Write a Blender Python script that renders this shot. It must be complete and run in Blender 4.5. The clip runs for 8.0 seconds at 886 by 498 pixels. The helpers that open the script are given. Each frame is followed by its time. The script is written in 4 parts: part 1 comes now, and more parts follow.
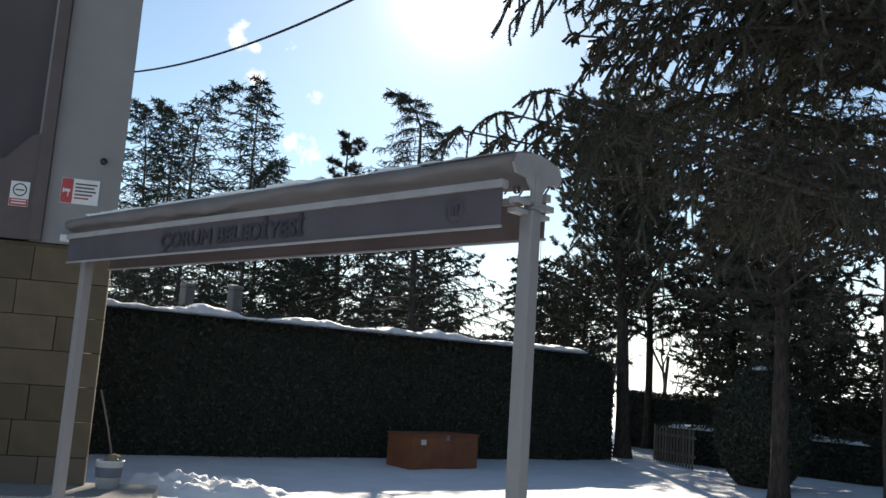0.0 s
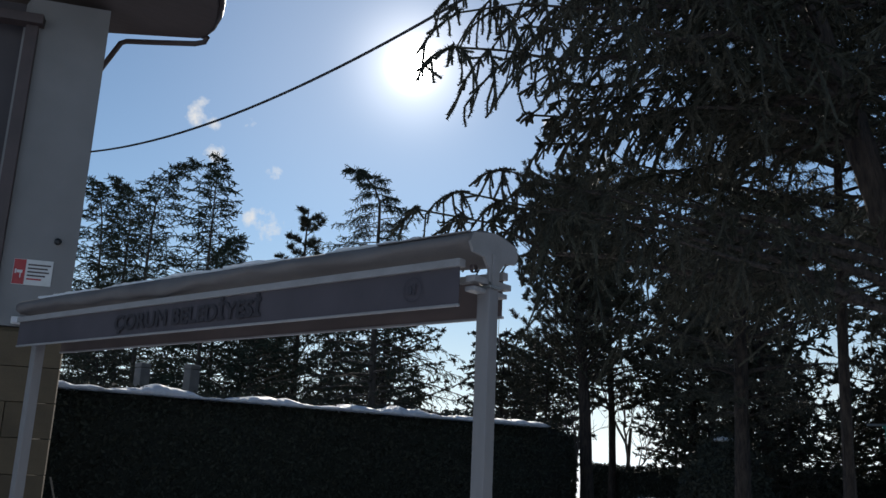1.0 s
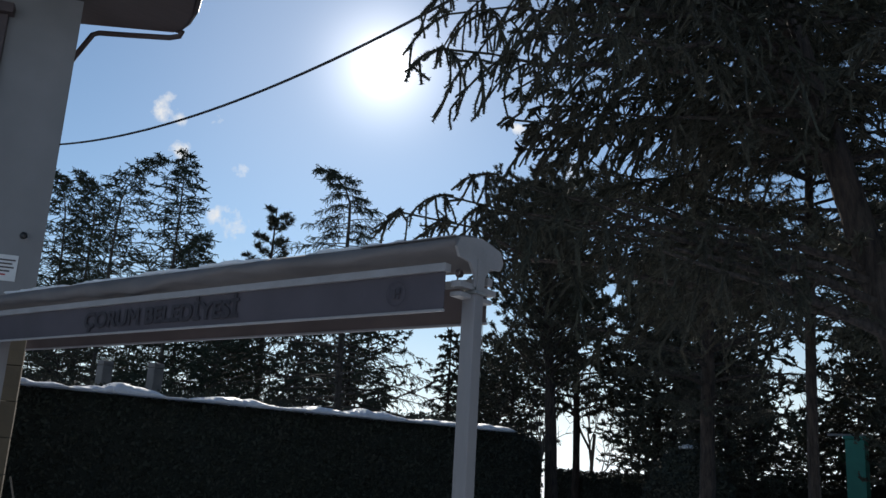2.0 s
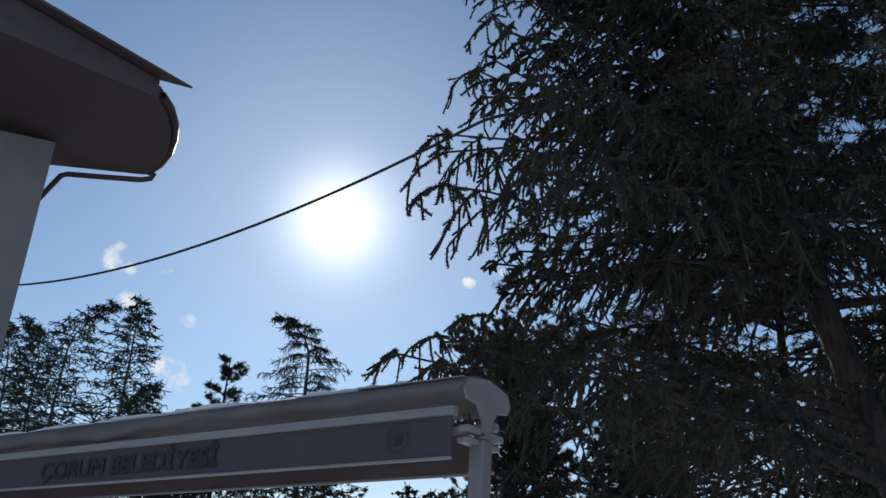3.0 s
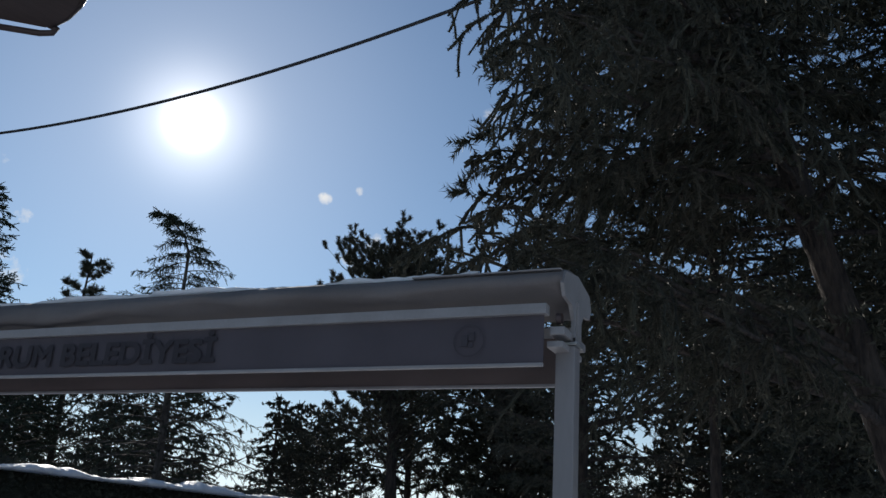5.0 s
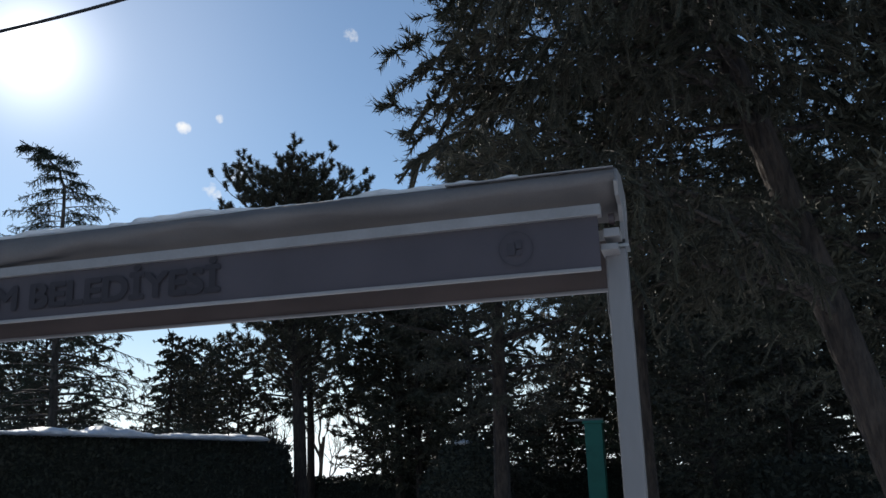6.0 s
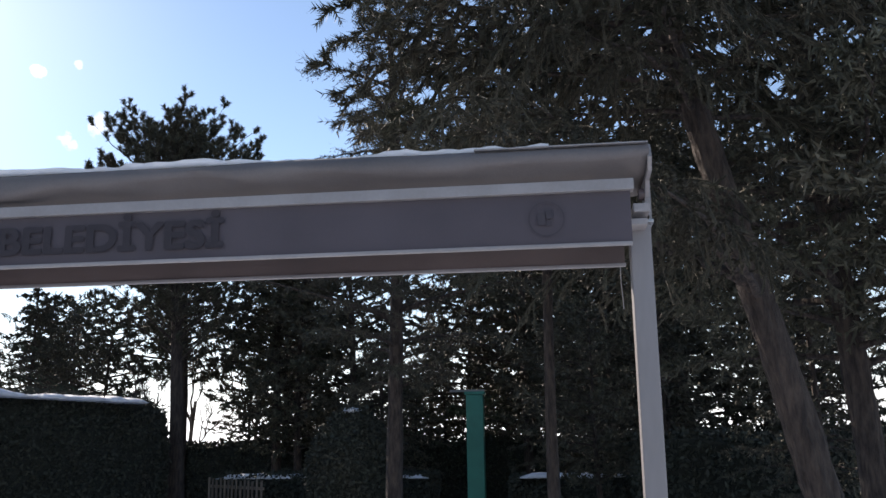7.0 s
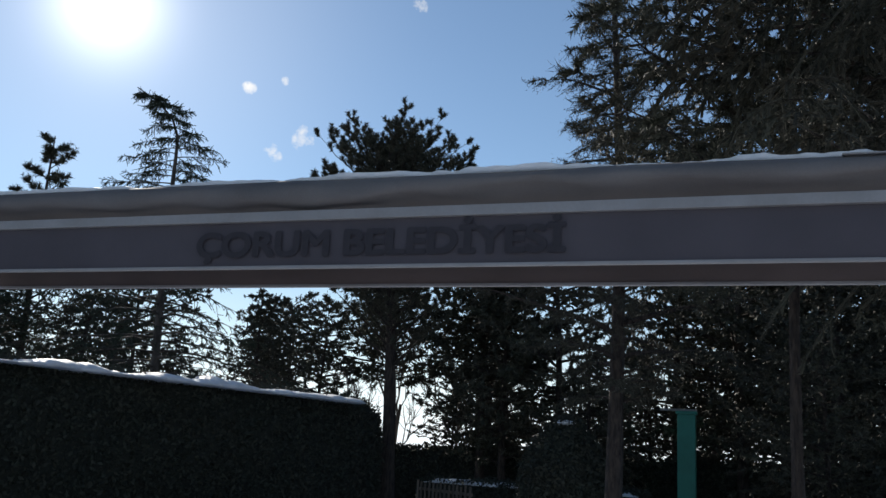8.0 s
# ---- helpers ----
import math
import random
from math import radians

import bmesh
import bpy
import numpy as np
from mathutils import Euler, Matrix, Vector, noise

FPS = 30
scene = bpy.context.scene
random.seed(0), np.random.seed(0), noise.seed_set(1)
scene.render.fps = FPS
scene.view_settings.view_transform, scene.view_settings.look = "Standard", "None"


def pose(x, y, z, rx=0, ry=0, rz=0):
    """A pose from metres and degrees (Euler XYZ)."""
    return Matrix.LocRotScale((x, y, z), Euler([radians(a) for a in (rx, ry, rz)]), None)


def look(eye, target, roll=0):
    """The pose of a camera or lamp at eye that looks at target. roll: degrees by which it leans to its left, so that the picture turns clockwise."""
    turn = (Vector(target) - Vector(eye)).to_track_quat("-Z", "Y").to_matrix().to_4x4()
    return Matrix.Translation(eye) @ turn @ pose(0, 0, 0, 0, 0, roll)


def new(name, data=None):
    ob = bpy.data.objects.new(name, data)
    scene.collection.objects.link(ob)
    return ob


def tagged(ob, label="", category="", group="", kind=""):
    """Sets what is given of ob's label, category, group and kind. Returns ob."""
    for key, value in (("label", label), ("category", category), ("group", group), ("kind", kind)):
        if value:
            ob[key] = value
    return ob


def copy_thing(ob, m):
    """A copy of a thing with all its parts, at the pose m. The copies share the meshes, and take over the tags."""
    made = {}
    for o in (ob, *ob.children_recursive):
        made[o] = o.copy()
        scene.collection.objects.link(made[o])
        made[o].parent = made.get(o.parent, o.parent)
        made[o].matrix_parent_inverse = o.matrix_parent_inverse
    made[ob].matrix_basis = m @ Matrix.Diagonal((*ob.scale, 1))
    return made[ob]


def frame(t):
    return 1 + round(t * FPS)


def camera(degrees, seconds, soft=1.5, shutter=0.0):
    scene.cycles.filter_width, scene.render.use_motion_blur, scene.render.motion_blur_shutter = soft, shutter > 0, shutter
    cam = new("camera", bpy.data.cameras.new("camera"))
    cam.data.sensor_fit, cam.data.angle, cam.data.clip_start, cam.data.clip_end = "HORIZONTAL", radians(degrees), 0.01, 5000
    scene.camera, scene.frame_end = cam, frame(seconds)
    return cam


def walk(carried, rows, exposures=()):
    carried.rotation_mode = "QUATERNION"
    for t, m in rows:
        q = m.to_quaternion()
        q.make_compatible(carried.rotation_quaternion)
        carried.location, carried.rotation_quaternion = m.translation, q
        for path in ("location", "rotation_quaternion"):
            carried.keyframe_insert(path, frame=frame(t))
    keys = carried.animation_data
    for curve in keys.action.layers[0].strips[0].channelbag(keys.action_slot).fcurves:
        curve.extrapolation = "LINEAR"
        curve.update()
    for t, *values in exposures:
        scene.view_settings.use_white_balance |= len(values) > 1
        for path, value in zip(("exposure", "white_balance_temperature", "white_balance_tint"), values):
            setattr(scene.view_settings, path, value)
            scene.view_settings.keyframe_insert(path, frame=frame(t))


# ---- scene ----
cam = camera(52.7, 8.0)
PATH = [
    (0, (-0.595, -0.476, 1.616), (-1.91, 1.001, 1.917), 3.8),
    (0.5, (-0.565, -0.516, 1.603), (-1.857, 0.956, 2.008), 3.1),
    (1, (-0.572, -0.482, 1.649), (-1.806, 1.022, 2.115), 2.6),
    (2.5, (-0.859, -0.506, 1.668), (-1.99, 1.065, 2.171), 2.9),
    (3, (-1.091, -0.452, 1.654), (-2.126, 1.059, 2.457), 3.1),
    (3.5, (-1.358, -0.426, 1.666), (-2.261, 1.078, 2.628), 3.6),
    (4, (-1.715, -0.396, 1.71), (-2.559, 1.217, 2.539), 3.5),
    (4.2, (-1.83, -0.372, 1.713), (-2.679, 1.274, 2.469), 3.1),
    (5.3, (-2.712, -0.157, 1.711), (-3.433, 1.608, 2.314), 3.6),
    (5.5, (-2.866, -0.172, 1.718), (-3.512, 1.638, 2.27), 1.7),
    (6, (-3.224, -0.141, 1.726), (-3.742, 1.727, 2.219), -1.8),
    (6.5, (-3.589, -0.13, 1.738), (-3.928, 1.776, 2.24), -0.9),
    (7, (-3.87, -0.17, 1.748), (-4.102, 1.771, 2.168), -0.8),
    (7.5, (-4.205, -0.162, 1.722), (-4.627, 1.74, 2.177), 2.7),
    (8, (-4.511, -0.223, 1.73), (-5.146, 1.623, 2.167), 3.2),
]
EXPOSURE = [(0.0, 0.75, 7500, 10), (0.3, 0.4, 7000, 10), (1.0, -0.05, 6650, 10), (2.5, 0.08, 6650, 10), (4.0, 0.03, 6650, 10), (5.5, -0.12, 6600, 10), (6.0, 0.17, 6650, 10), (6.5, 0.2, 6650, 11), (7.0, 0.98, 7200, 18), (7.5, 0.75, 7000, 12), (8.0, 0.22, 6700, 10)]
walk(cam, [(t, look(eye, target, roll)) for t, eye, target, roll in PATH], EXPOSURE)

# ---- world, sun, exposure ----
SUN = Vector((-0.605, 0.674, 0.423)).normalized()
world = bpy.data.worlds.new("world")
scene.world = world
world.use_nodes = True
wn, wl = world.node_tree.nodes, world.node_tree.links
wn.clear()


def wnode(kind, **values):
    n = wn.new(kind)
    for k, v in values.items():
        n.inputs[int(k[1:])].default_value = v
    return n


def wmath(op, a, b):
    n = wn.new("ShaderNodeMath")
    n.operation = op
    for socket, v in zip(n.inputs, (a, b)):
        if isinstance(v, (int, float)):
            socket.default_value = v
        else:
            wl.new(v, socket)
    return n.outputs[0]


sky = wn.new("ShaderNodeTexSky")
sky.sky_type, sky.sun_disc = "NISHITA", False
sky.sun_elevation = math.asin(SUN.z)
sky.sun_rotation = math.atan2(SUN.x, SUN.y)
sky.altitude, sky.air_density, sky.dust_density, sky.ozone_density = 900, 1.0, 0.02, 1.8
coord = wn.new("ShaderNodeTexCoord")
unit = wn.new("ShaderNodeVectorMath")
unit.operation = "NORMALIZE"
wl.new(coord.outputs["Generated"], unit.inputs[0])


def towards(v):
    n = wn.new("ShaderNodeVectorMath")
    n.operation = "DOT_PRODUCT"
    wl.new(unit.outputs[0], n.inputs[0])
    n.inputs[1].default_value = Vector(v).normalized()
    return n.outputs["Value"]


# the bright air round the sun
d_sun = wmath("MAXIMUM", towards(SUN), 0.0)
aureole = wmath("MULTIPLY", wmath("POWER", d_sun, 45.0), 0.22)
core = wmath("MULTIPLY", wmath("POWER", d_sun, 700.0), 0.75)
disc = wmath("MULTIPLY", wmath("POWER", d_sun, 8500.0), 14.0)
glow = wmath("ADD", wmath("ADD", aureole, core), disc)
# a few small fair-weather clouds
CLOUDS = [((-0.775, 0.525, 0.353), 0.019), ((-0.77, 0.537, 0.344), 0.012), ((-0.746, 0.569, 0.348), 0.011), ((-0.775, 0.548, 0.314), 0.015), ((-0.739, 0.602, 0.303), 0.013),
          ((-0.752, 0.612, 0.246), 0.021), ((-0.762, 0.597, 0.251), 0.013), ((-0.5, 0.784, 0.368), 0.009), ((-0.466, 0.799, 0.379), 0.006), ((-0.452, 0.83, 0.326), 0.019),
          ((-0.484, 0.819, 0.306), 0.013), ((-0.328, 0.823, 0.463), 0.008), ((-0.326, 0.824, 0.464), 0.011)]
puffs = 0.0
for v, r in CLOUDS:
    k = 1.0 / (r * r)
    one = wmath("MULTIPLY", wmath("SUBTRACT", towards(v), 1.0), 2.0 * k)
    puffs = wmath("MAXIMUM", puffs, wmath("ADD", one, 1.0))
shred = wnode("ShaderNodeTexNoise", i2=48.0, i3=7.0, i4=0.6)
wl.new(unit.outputs[0], shred.inputs[0])
ramp = wn.new("ShaderNodeMapRange")
ramp.inputs[1].default_value, ramp.inputs[2].default_value = 0.35, 1.45
wl.new(wmath("ADD", puffs, wmath("MULTIPLY", wmath("SUBTRACT", shred.outputs[0], 0.52), 4.6)), ramp.inputs[0])
cloud = wmath("MULTIPLY", ramp.outputs[0], wmath("MINIMUM", wmath("MULTIPLY", wmath("MAXIMUM", puffs, 0.0), 3.0), 1.0))
bg_sky, bg_glow, bg_cloud = (wn.new("ShaderNodeBackground") for _ in range(3))
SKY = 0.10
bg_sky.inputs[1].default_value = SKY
tint = wn.new("ShaderNodeMix")
tint.data_type, tint.blend_type = "RGBA", "MULTIPLY"
tint.inputs[0].default_value, tint.inputs[7].default_value = 1.0, (0.96, 1.0, 1.0, 1)
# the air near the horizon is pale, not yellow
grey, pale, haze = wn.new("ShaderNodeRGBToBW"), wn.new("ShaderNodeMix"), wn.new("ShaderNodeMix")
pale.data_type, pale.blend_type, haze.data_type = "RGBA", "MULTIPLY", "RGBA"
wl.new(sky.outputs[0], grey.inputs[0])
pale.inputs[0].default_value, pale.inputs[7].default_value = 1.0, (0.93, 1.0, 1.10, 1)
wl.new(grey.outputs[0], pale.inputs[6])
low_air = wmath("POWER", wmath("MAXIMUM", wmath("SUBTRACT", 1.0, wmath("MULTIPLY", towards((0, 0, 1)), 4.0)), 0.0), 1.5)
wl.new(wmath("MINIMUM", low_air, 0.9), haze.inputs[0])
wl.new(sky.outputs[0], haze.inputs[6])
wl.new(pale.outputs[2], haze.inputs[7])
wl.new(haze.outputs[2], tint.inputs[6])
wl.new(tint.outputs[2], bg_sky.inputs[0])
bg_glow.inputs[0].default_value = (1.0, 0.97, 0.92, 1)
wl.new(glow, bg_glow.inputs[1])
bg_cloud.inputs[0].default_value = (0.93, 0.96, 1.0, 1)
bg_cloud.inputs[1].default_value = 0.78
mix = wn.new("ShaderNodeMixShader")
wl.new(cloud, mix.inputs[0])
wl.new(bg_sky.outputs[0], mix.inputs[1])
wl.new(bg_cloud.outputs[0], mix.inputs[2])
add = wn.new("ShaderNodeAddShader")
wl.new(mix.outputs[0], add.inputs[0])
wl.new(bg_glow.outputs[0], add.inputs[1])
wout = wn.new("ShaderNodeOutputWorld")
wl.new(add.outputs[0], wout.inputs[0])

sun = new("sun", bpy.data.lights.new("sun", "SUN"))
sun.data.energy, sun.data.angle, sun.data.color = 3.6, radians(0.53), (1.0, 0.95, 0.87)
sun.matrix_world = look(SUN * 60, (0, 0, 0))

# ---- materials ----
MATS = {}


def material(name, colour, rough=0.7, metal=0.0, second=None, scale=8.0, fine=60.0, bump=0.3, stretch=(1, 1, 1), rnd=0.0, amount=1.0, island=False, depth=0.01, sheen=0.0):
    """Two-scale noise between two colours, with relief; rnd varies the brightness of each piece."""
    m = bpy.data.materials.new(name)
    m.use_nodes = True
    n, l = m.node_tree.nodes, m.node_tree.links
    b = n["Principled BSDF"]
    b.inputs["Roughness"].default_value, b.inputs["Metallic"].default_value = rough, metal
    tc, mp = n.new("ShaderNodeTexCoord"), n.new("ShaderNodeMapping")
    mp.inputs["Scale"].default_value = stretch
    l.new(tc.outputs["Object"], mp.inputs[0])
    big, small = n.new("ShaderNodeTexNoise"), n.new("ShaderNodeTexNoise")
    for t, sc in ((big, scale), (small, fine)):
        t.inputs["Scale"].default_value, t.inputs["Detail"].default_value = sc, 5.0
        l.new(mp.outputs[0], t.inputs[0])
    cr = n.new("ShaderNodeMapRange")
    cr.inputs[1].default_value, cr.inputs[2].default_value = 0.3, 0.7
    mixv = n.new("ShaderNodeMath")
    mixv.operation = "MULTIPLY_ADD"
    l.new(small.outputs[0], mixv.inputs[0])
    mixv.inputs[1].default_value = 0.35
    sub = n.new("ShaderNodeMath")
    sub.operation = "SUBTRACT"
    l.new(big.outputs[0], sub.inputs[0])
    sub.inputs[1].default_value = 0.175
    l.new(sub.outputs[0], mixv.inputs[2])
    l.new(mixv.outputs[0], cr.inputs[0])
    mul = n.new("ShaderNodeMath")
    mul.operation = "MULTIPLY"
    mul.inputs[1].default_value = amount
    l.new(cr.outputs[0], mul.inputs[0])
    mx = n.new("ShaderNodeMix")
    mx.data_type = "RGBA"
    second = second or tuple(c * 0.75 for c in colour)
    mx.inputs[6].default_value, mx.inputs[7].default_value = (*colour, 1), (*second, 1)
    l.new(mul.outputs[0], mx.inputs[0])
    last = mx.outputs[2]
    if rnd:
        src = n.new("ShaderNodeNewGeometry").outputs["Random Per Island"] if island else n.new("ShaderNodeObjectInfo").outputs["Random"]
        hsv, mr = n.new("ShaderNodeHueSaturation"), n.new("ShaderNodeMapRange")
        mr.inputs[3].default_value, mr.inputs[4].default_value = 1 - rnd, 1 + rnd
        l.new(src, mr.inputs[0])
        l.new(mr.outputs[0], hsv.inputs["Value"])
        l.new(last, hsv.inputs["Color"])
        last = hsv.outputs[0]
    l.new(last, b.inputs["Base Color"])
    if bump:
        bp = n.new("ShaderNodeBump")
        bp.inputs["Strength"].default_value, bp.inputs["Distance"].default_value = bump, depth
        l.new(mixv.outputs[0], bp.inputs["Height"])
        l.new(bp.outputs[0], b.inputs["Normal"])
    MATS[name] = m
    return m


SNOW = material("snow", (0.82, 0.84, 0.88), 0.6, second=(0.72, 0.75, 0.80), scale=1.5, fine=14, bump=0.5, depth=0.03)
CANVAS = material("canvas", (0.168, 0.152, 0.148), 0.8, second=(0.122, 0.109, 0.106), scale=2.5, fine=120, bump=0.25, depth=0.004)
VALANCE = material("valance_cloth", (0.082, 0.069, 0.079), 0.8, second=(0.064, 0.054, 0.062), scale=3, fine=220, bump=0.2, depth=0.002)
VALANCE_BACK = material("valance_cloth_inner", (0.16, 0.12, 0.11), 0.85, second=(0.12, 0.09, 0.082), scale=3, fine=220, bump=0.2, depth=0.002)
EMBLEM = material("emblem_print", (0.058, 0.05, 0.058), 0.8, scale=30, fine=150, bump=0.0)
LETTER = material("letter_print", (0.034, 0.028, 0.034), 0.75, scale=30, fine=150, bump=0.0)
ALU = material("painted_aluminium", (0.305, 0.288, 0.288), 0.45, 0.0, second=(0.24, 0.225, 0.22), scale=5, fine=60, bump=0.08, depth=0.002)
POSTPAINT = material("post_paint", (0.225, 0.212, 0.215), 0.42, 0.0, second=(0.185, 0.174, 0.172), scale=3, fine=40, bump=0.1, stretch=(1, 1, 0.2), depth=0.002)
STEEL = material("galvanised_steel", (0.45, 0.45, 0.45), 0.4, 0.8, scale=12, bump=0.1)
RUBBER = material("black_cable", (0.02, 0.02, 0.022), 0.6, scale=20, bump=0.1)
BARK = material("pine_bark", (0.085, 0.064, 0.052), 0.95, second=(0.022, 0.017, 0.015), scale=19, fine=60, bump=1.0, stretch=(1, 1, 0.24), depth=0.06)
BARK_GREY = material("grey_bark", (0.13, 0.11, 0.095), 0.9, second=(0.05, 0.042, 0.038), scale=10, fine=40, bump=1.0, stretch=(1, 1, 0.25), depth=0.03)
NEEDLE = material("spruce_needles", (0.050, 0.053, 0.036), 0.75, second=(0.068, 0.058, 0.039), scale=0.9, fine=6, bump=0.0, rnd=0.45, island=True)
NEEDLE_PINE = material("pine_needles", (0.057, 0.062, 0.039), 0.7, second=(0.074, 0.065, 0.043), scale=0.7, fine=5, bump=0.0, rnd=0.45, island=True)
NEEDLE_CEDAR = material("cedar_needles", (0.042, 0.065, 0.045), 0.8, second=(0.055, 0.06, 0.035), scale=0.7, fine=5, bump=0.0, rnd=0.4, island=True)
HEDGE_LEAF = material("hedge_leaves", (0.036, 0.044, 0.031), 0.8, second=(0.044, 0.044, 0.031), scale=1.4, fine=9, bump=0.0, rnd=0.3, island=True)
# leaf green darkened: shade between the leaves, put into the colour
HEDGE_SHADE_CORE = material("hedge_shade_core", (0.025, 0.029, 0.021), 0.9, scale=6, fine=30, bump=0.8, depth=0.08)
PLASTER = material("white_plaster", (0.235, 0.227, 0.226), 0.9, second=(0.19, 0.185, 0.182), scale=1.2, fine=90, bump=0.25, depth=0.004)
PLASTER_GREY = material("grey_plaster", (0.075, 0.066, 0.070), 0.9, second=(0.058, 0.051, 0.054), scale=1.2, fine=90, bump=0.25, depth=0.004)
BROWN = material("brown_paint", (0.075, 0.05, 0.048), 0.5, second=(0.055, 0.038, 0.036), scale=4, fine=50, bump=0.12, depth=0.002)
STONE = material("yellow_sandstone", (0.115, 0.084, 0.050), 0.9, second=(0.084, 0.061, 0.038), scale=3.5, fine=45, bump=0.7, rnd=0.18, depth=0.012)
STONE_DARK = material("dark_plinth_stone", (0.12, 0.09, 0.065), 0.9, second=(0.13, 0.10, 0.075), scale=3.5, fine=35, bump=0.8, rnd=0.18, depth=0.015)
MORTAR = material("mortar", (0.13, 0.10, 0.064), 0.95, scale=10, fine=80, bump=0.4)
CONCRETE = material("concrete", (0.33, 0.32, 0.30), 0.9, second=(0.25, 0.24, 0.23), scale=2.5, fine=60, bump=0.4, depth=0.006)
TILE = material("dark_roof_metal", (0.09, 0.06, 0.055), 0.5, second=(0.06, 0.045, 0.042), scale=3, fine=40, bump=0.2)
SOFFIT = material("soffit_boards", (0.085, 0.06, 0.056), 0.65, second=(0.065, 0.046, 0.043), scale=3, fine=40, bump=0.2, stretch=(1, 8, 1))
RED = material("sign_red", (0.42, 0.025, 0.03), 0.4, scale=10, bump=0.0)
WHITE = material("sign_white", (0.62, 0.61, 0.60), 0.4, scale=10, bump=0.0, amount=0.4)
BLACK = material("sign_black", (0.02, 0.02, 0.02), 0.4, scale=10, bump=0.0)
RUST = material("brown_painted_box", (0.24, 0.085, 0.035), 0.6, second=(0.17, 0.06, 0.03), scale=3, fine=40, bump=0.3, depth=0.004)
TEAL = material("teal_paint", (0.035, 0.30, 0.22), 0.5, second=(0.03, 0.24, 0.18), scale=3, fine=30, bump=0.25, depth=0.004)
WOOD = material("weathered_pickets", (0.20, 0.16, 0.12), 0.9, second=(0.12, 0.10, 0.08), scale=6, fine=50, bump=0.4, stretch=(1, 1, 0.15), rnd=0.25)
ZINC = material("white_pail", (0.62, 0.62, 0.64), 0.45, second=(0.45, 0.46, 0.5), scale=6, fine=30, bump=0.1)
BLUE = material("blue_plastic", (0.13, 0.15, 0.20), 0.45, scale=6, bump=0.05)
GRAVE = material("pale_stone", (0.25, 0.235, 0.22), 0.85, scale=5, fine=50, bump=0.4)

# ---- helpers for meshes ----


def thing(name, label, category, at=(0, 0, 0), group="", kind="", rz=0.0):
    ob = new(name)
    ob.matrix_world = pose(*at, 0, 0, rz)
    return tagged(ob, label, category, group, kind)


def part(name, bm, mat, parent, label="", smooth=False):
    me = bpy.data.meshes.new(name)
    bm.to_mesh(me)
    bm.free()
    return link(name, me, mat, parent, label, smooth)


def link(name, me, mat, parent=None, label="", smooth=False):
    me.materials.append(mat)
    if smooth:
        me.polygons.foreach_set("use_smooth", [True] * len(me.polygons))
    ob = new(name, me)
    ob.parent = parent
    if label:
        ob["label"] = label
    return ob


def box(bm, x0, x1, y0, y1, z0, z1, bevel=0.0):
    g = bmesh.ops.create_cube(bm, size=1.0)
    for v in g["verts"]:
        v.co = Vector(((x0 + x1) / 2 + v.co.x * (x1 - x0), (y0 + y1) / 2 + v.co.y * (y1 - y0), (z0 + z1) / 2 + v.co.z * (z1 - z0)))
    if bevel:
        edges = list({e for v in g["verts"] for e in v.link_edges})
        bmesh.ops.bevel(bm, geom=edges, offset=bevel, segments=2, affect="EDGES", profile=0.7)
    return bm


def boxed(*a, bevel=0.0):
    return box(bmesh.new(), *a, bevel=bevel)


def tube_arrays(P, R, sides):
    """Rings round polylines P (B, n, 3) with radii R (B, n): vertices and quads."""
    B, n, _ = P.shape
    T = np.gradient(P, axis=1)
    T /= np.linalg.norm(T, axis=2, keepdims=True) + 1e-9
    ref = np.where(np.abs(T[..., 2:3]) > 0.9, np.array([1.0, 0, 0]), np.array([0, 0, 1.0]))
    X = np.cross(T, ref)
    X /= np.linalg.norm(X, axis=2, keepdims=True) + 1e-9
    Y = np.cross(T, X)
    a = np.arange(sides) * 2 * np.pi / sides
    V = P[:, :, None] + R[:, :, None, None] * (np.cos(a)[:, None] * X[:, :, None] + np.sin(a)[:, None] * Y[:, :, None])
    i = (np.arange(B)[:, None, None] * n + np.arange(n - 1)[None, :, None]) * sides
    k, k2 = np.arange(sides), (np.arange(sides) + 1) % sides
    Q = np.stack([i + k, i + k2, i + sides + k2, i + sides + k], -1).reshape(-1, 4)
    return V.reshape(-1, 3), Q


def mesh_from(name, V, F):
    """A mesh from vertices (N, 3) and faces (M, 3 or 4), written in one go."""
    me = bpy.data.meshes.new(name)
    F = np.asarray(F, np.int32)
    me.vertices.add(len(V))
    me.vertices.foreach_set("co", np.asarray(V, np.float32).ravel())
    me.loops.add(F.size)
    me.loops.foreach_set("vertex_index", F.ravel())
    me.polygons.add(len(F))
    me.polygons.foreach_set("loop_start", np.arange(len(F), dtype=np.int32) * F.shape[1])
    me.update(calc_edges=True)
    me.validate()
    return me


def tube(name, pts, radius, mat, parent=None, sides=8, label=""):
    P = np.array(pts, float)[None]
    R = np.full((1, len(pts)), radius) if np.isscalar(radius) else np.array(radius, float)[None]
    V, Q = tube_arrays(P, R, sides)
    return link(name, mesh_from(name, V, Q), mat, parent, label, True)


# ---- trees ----


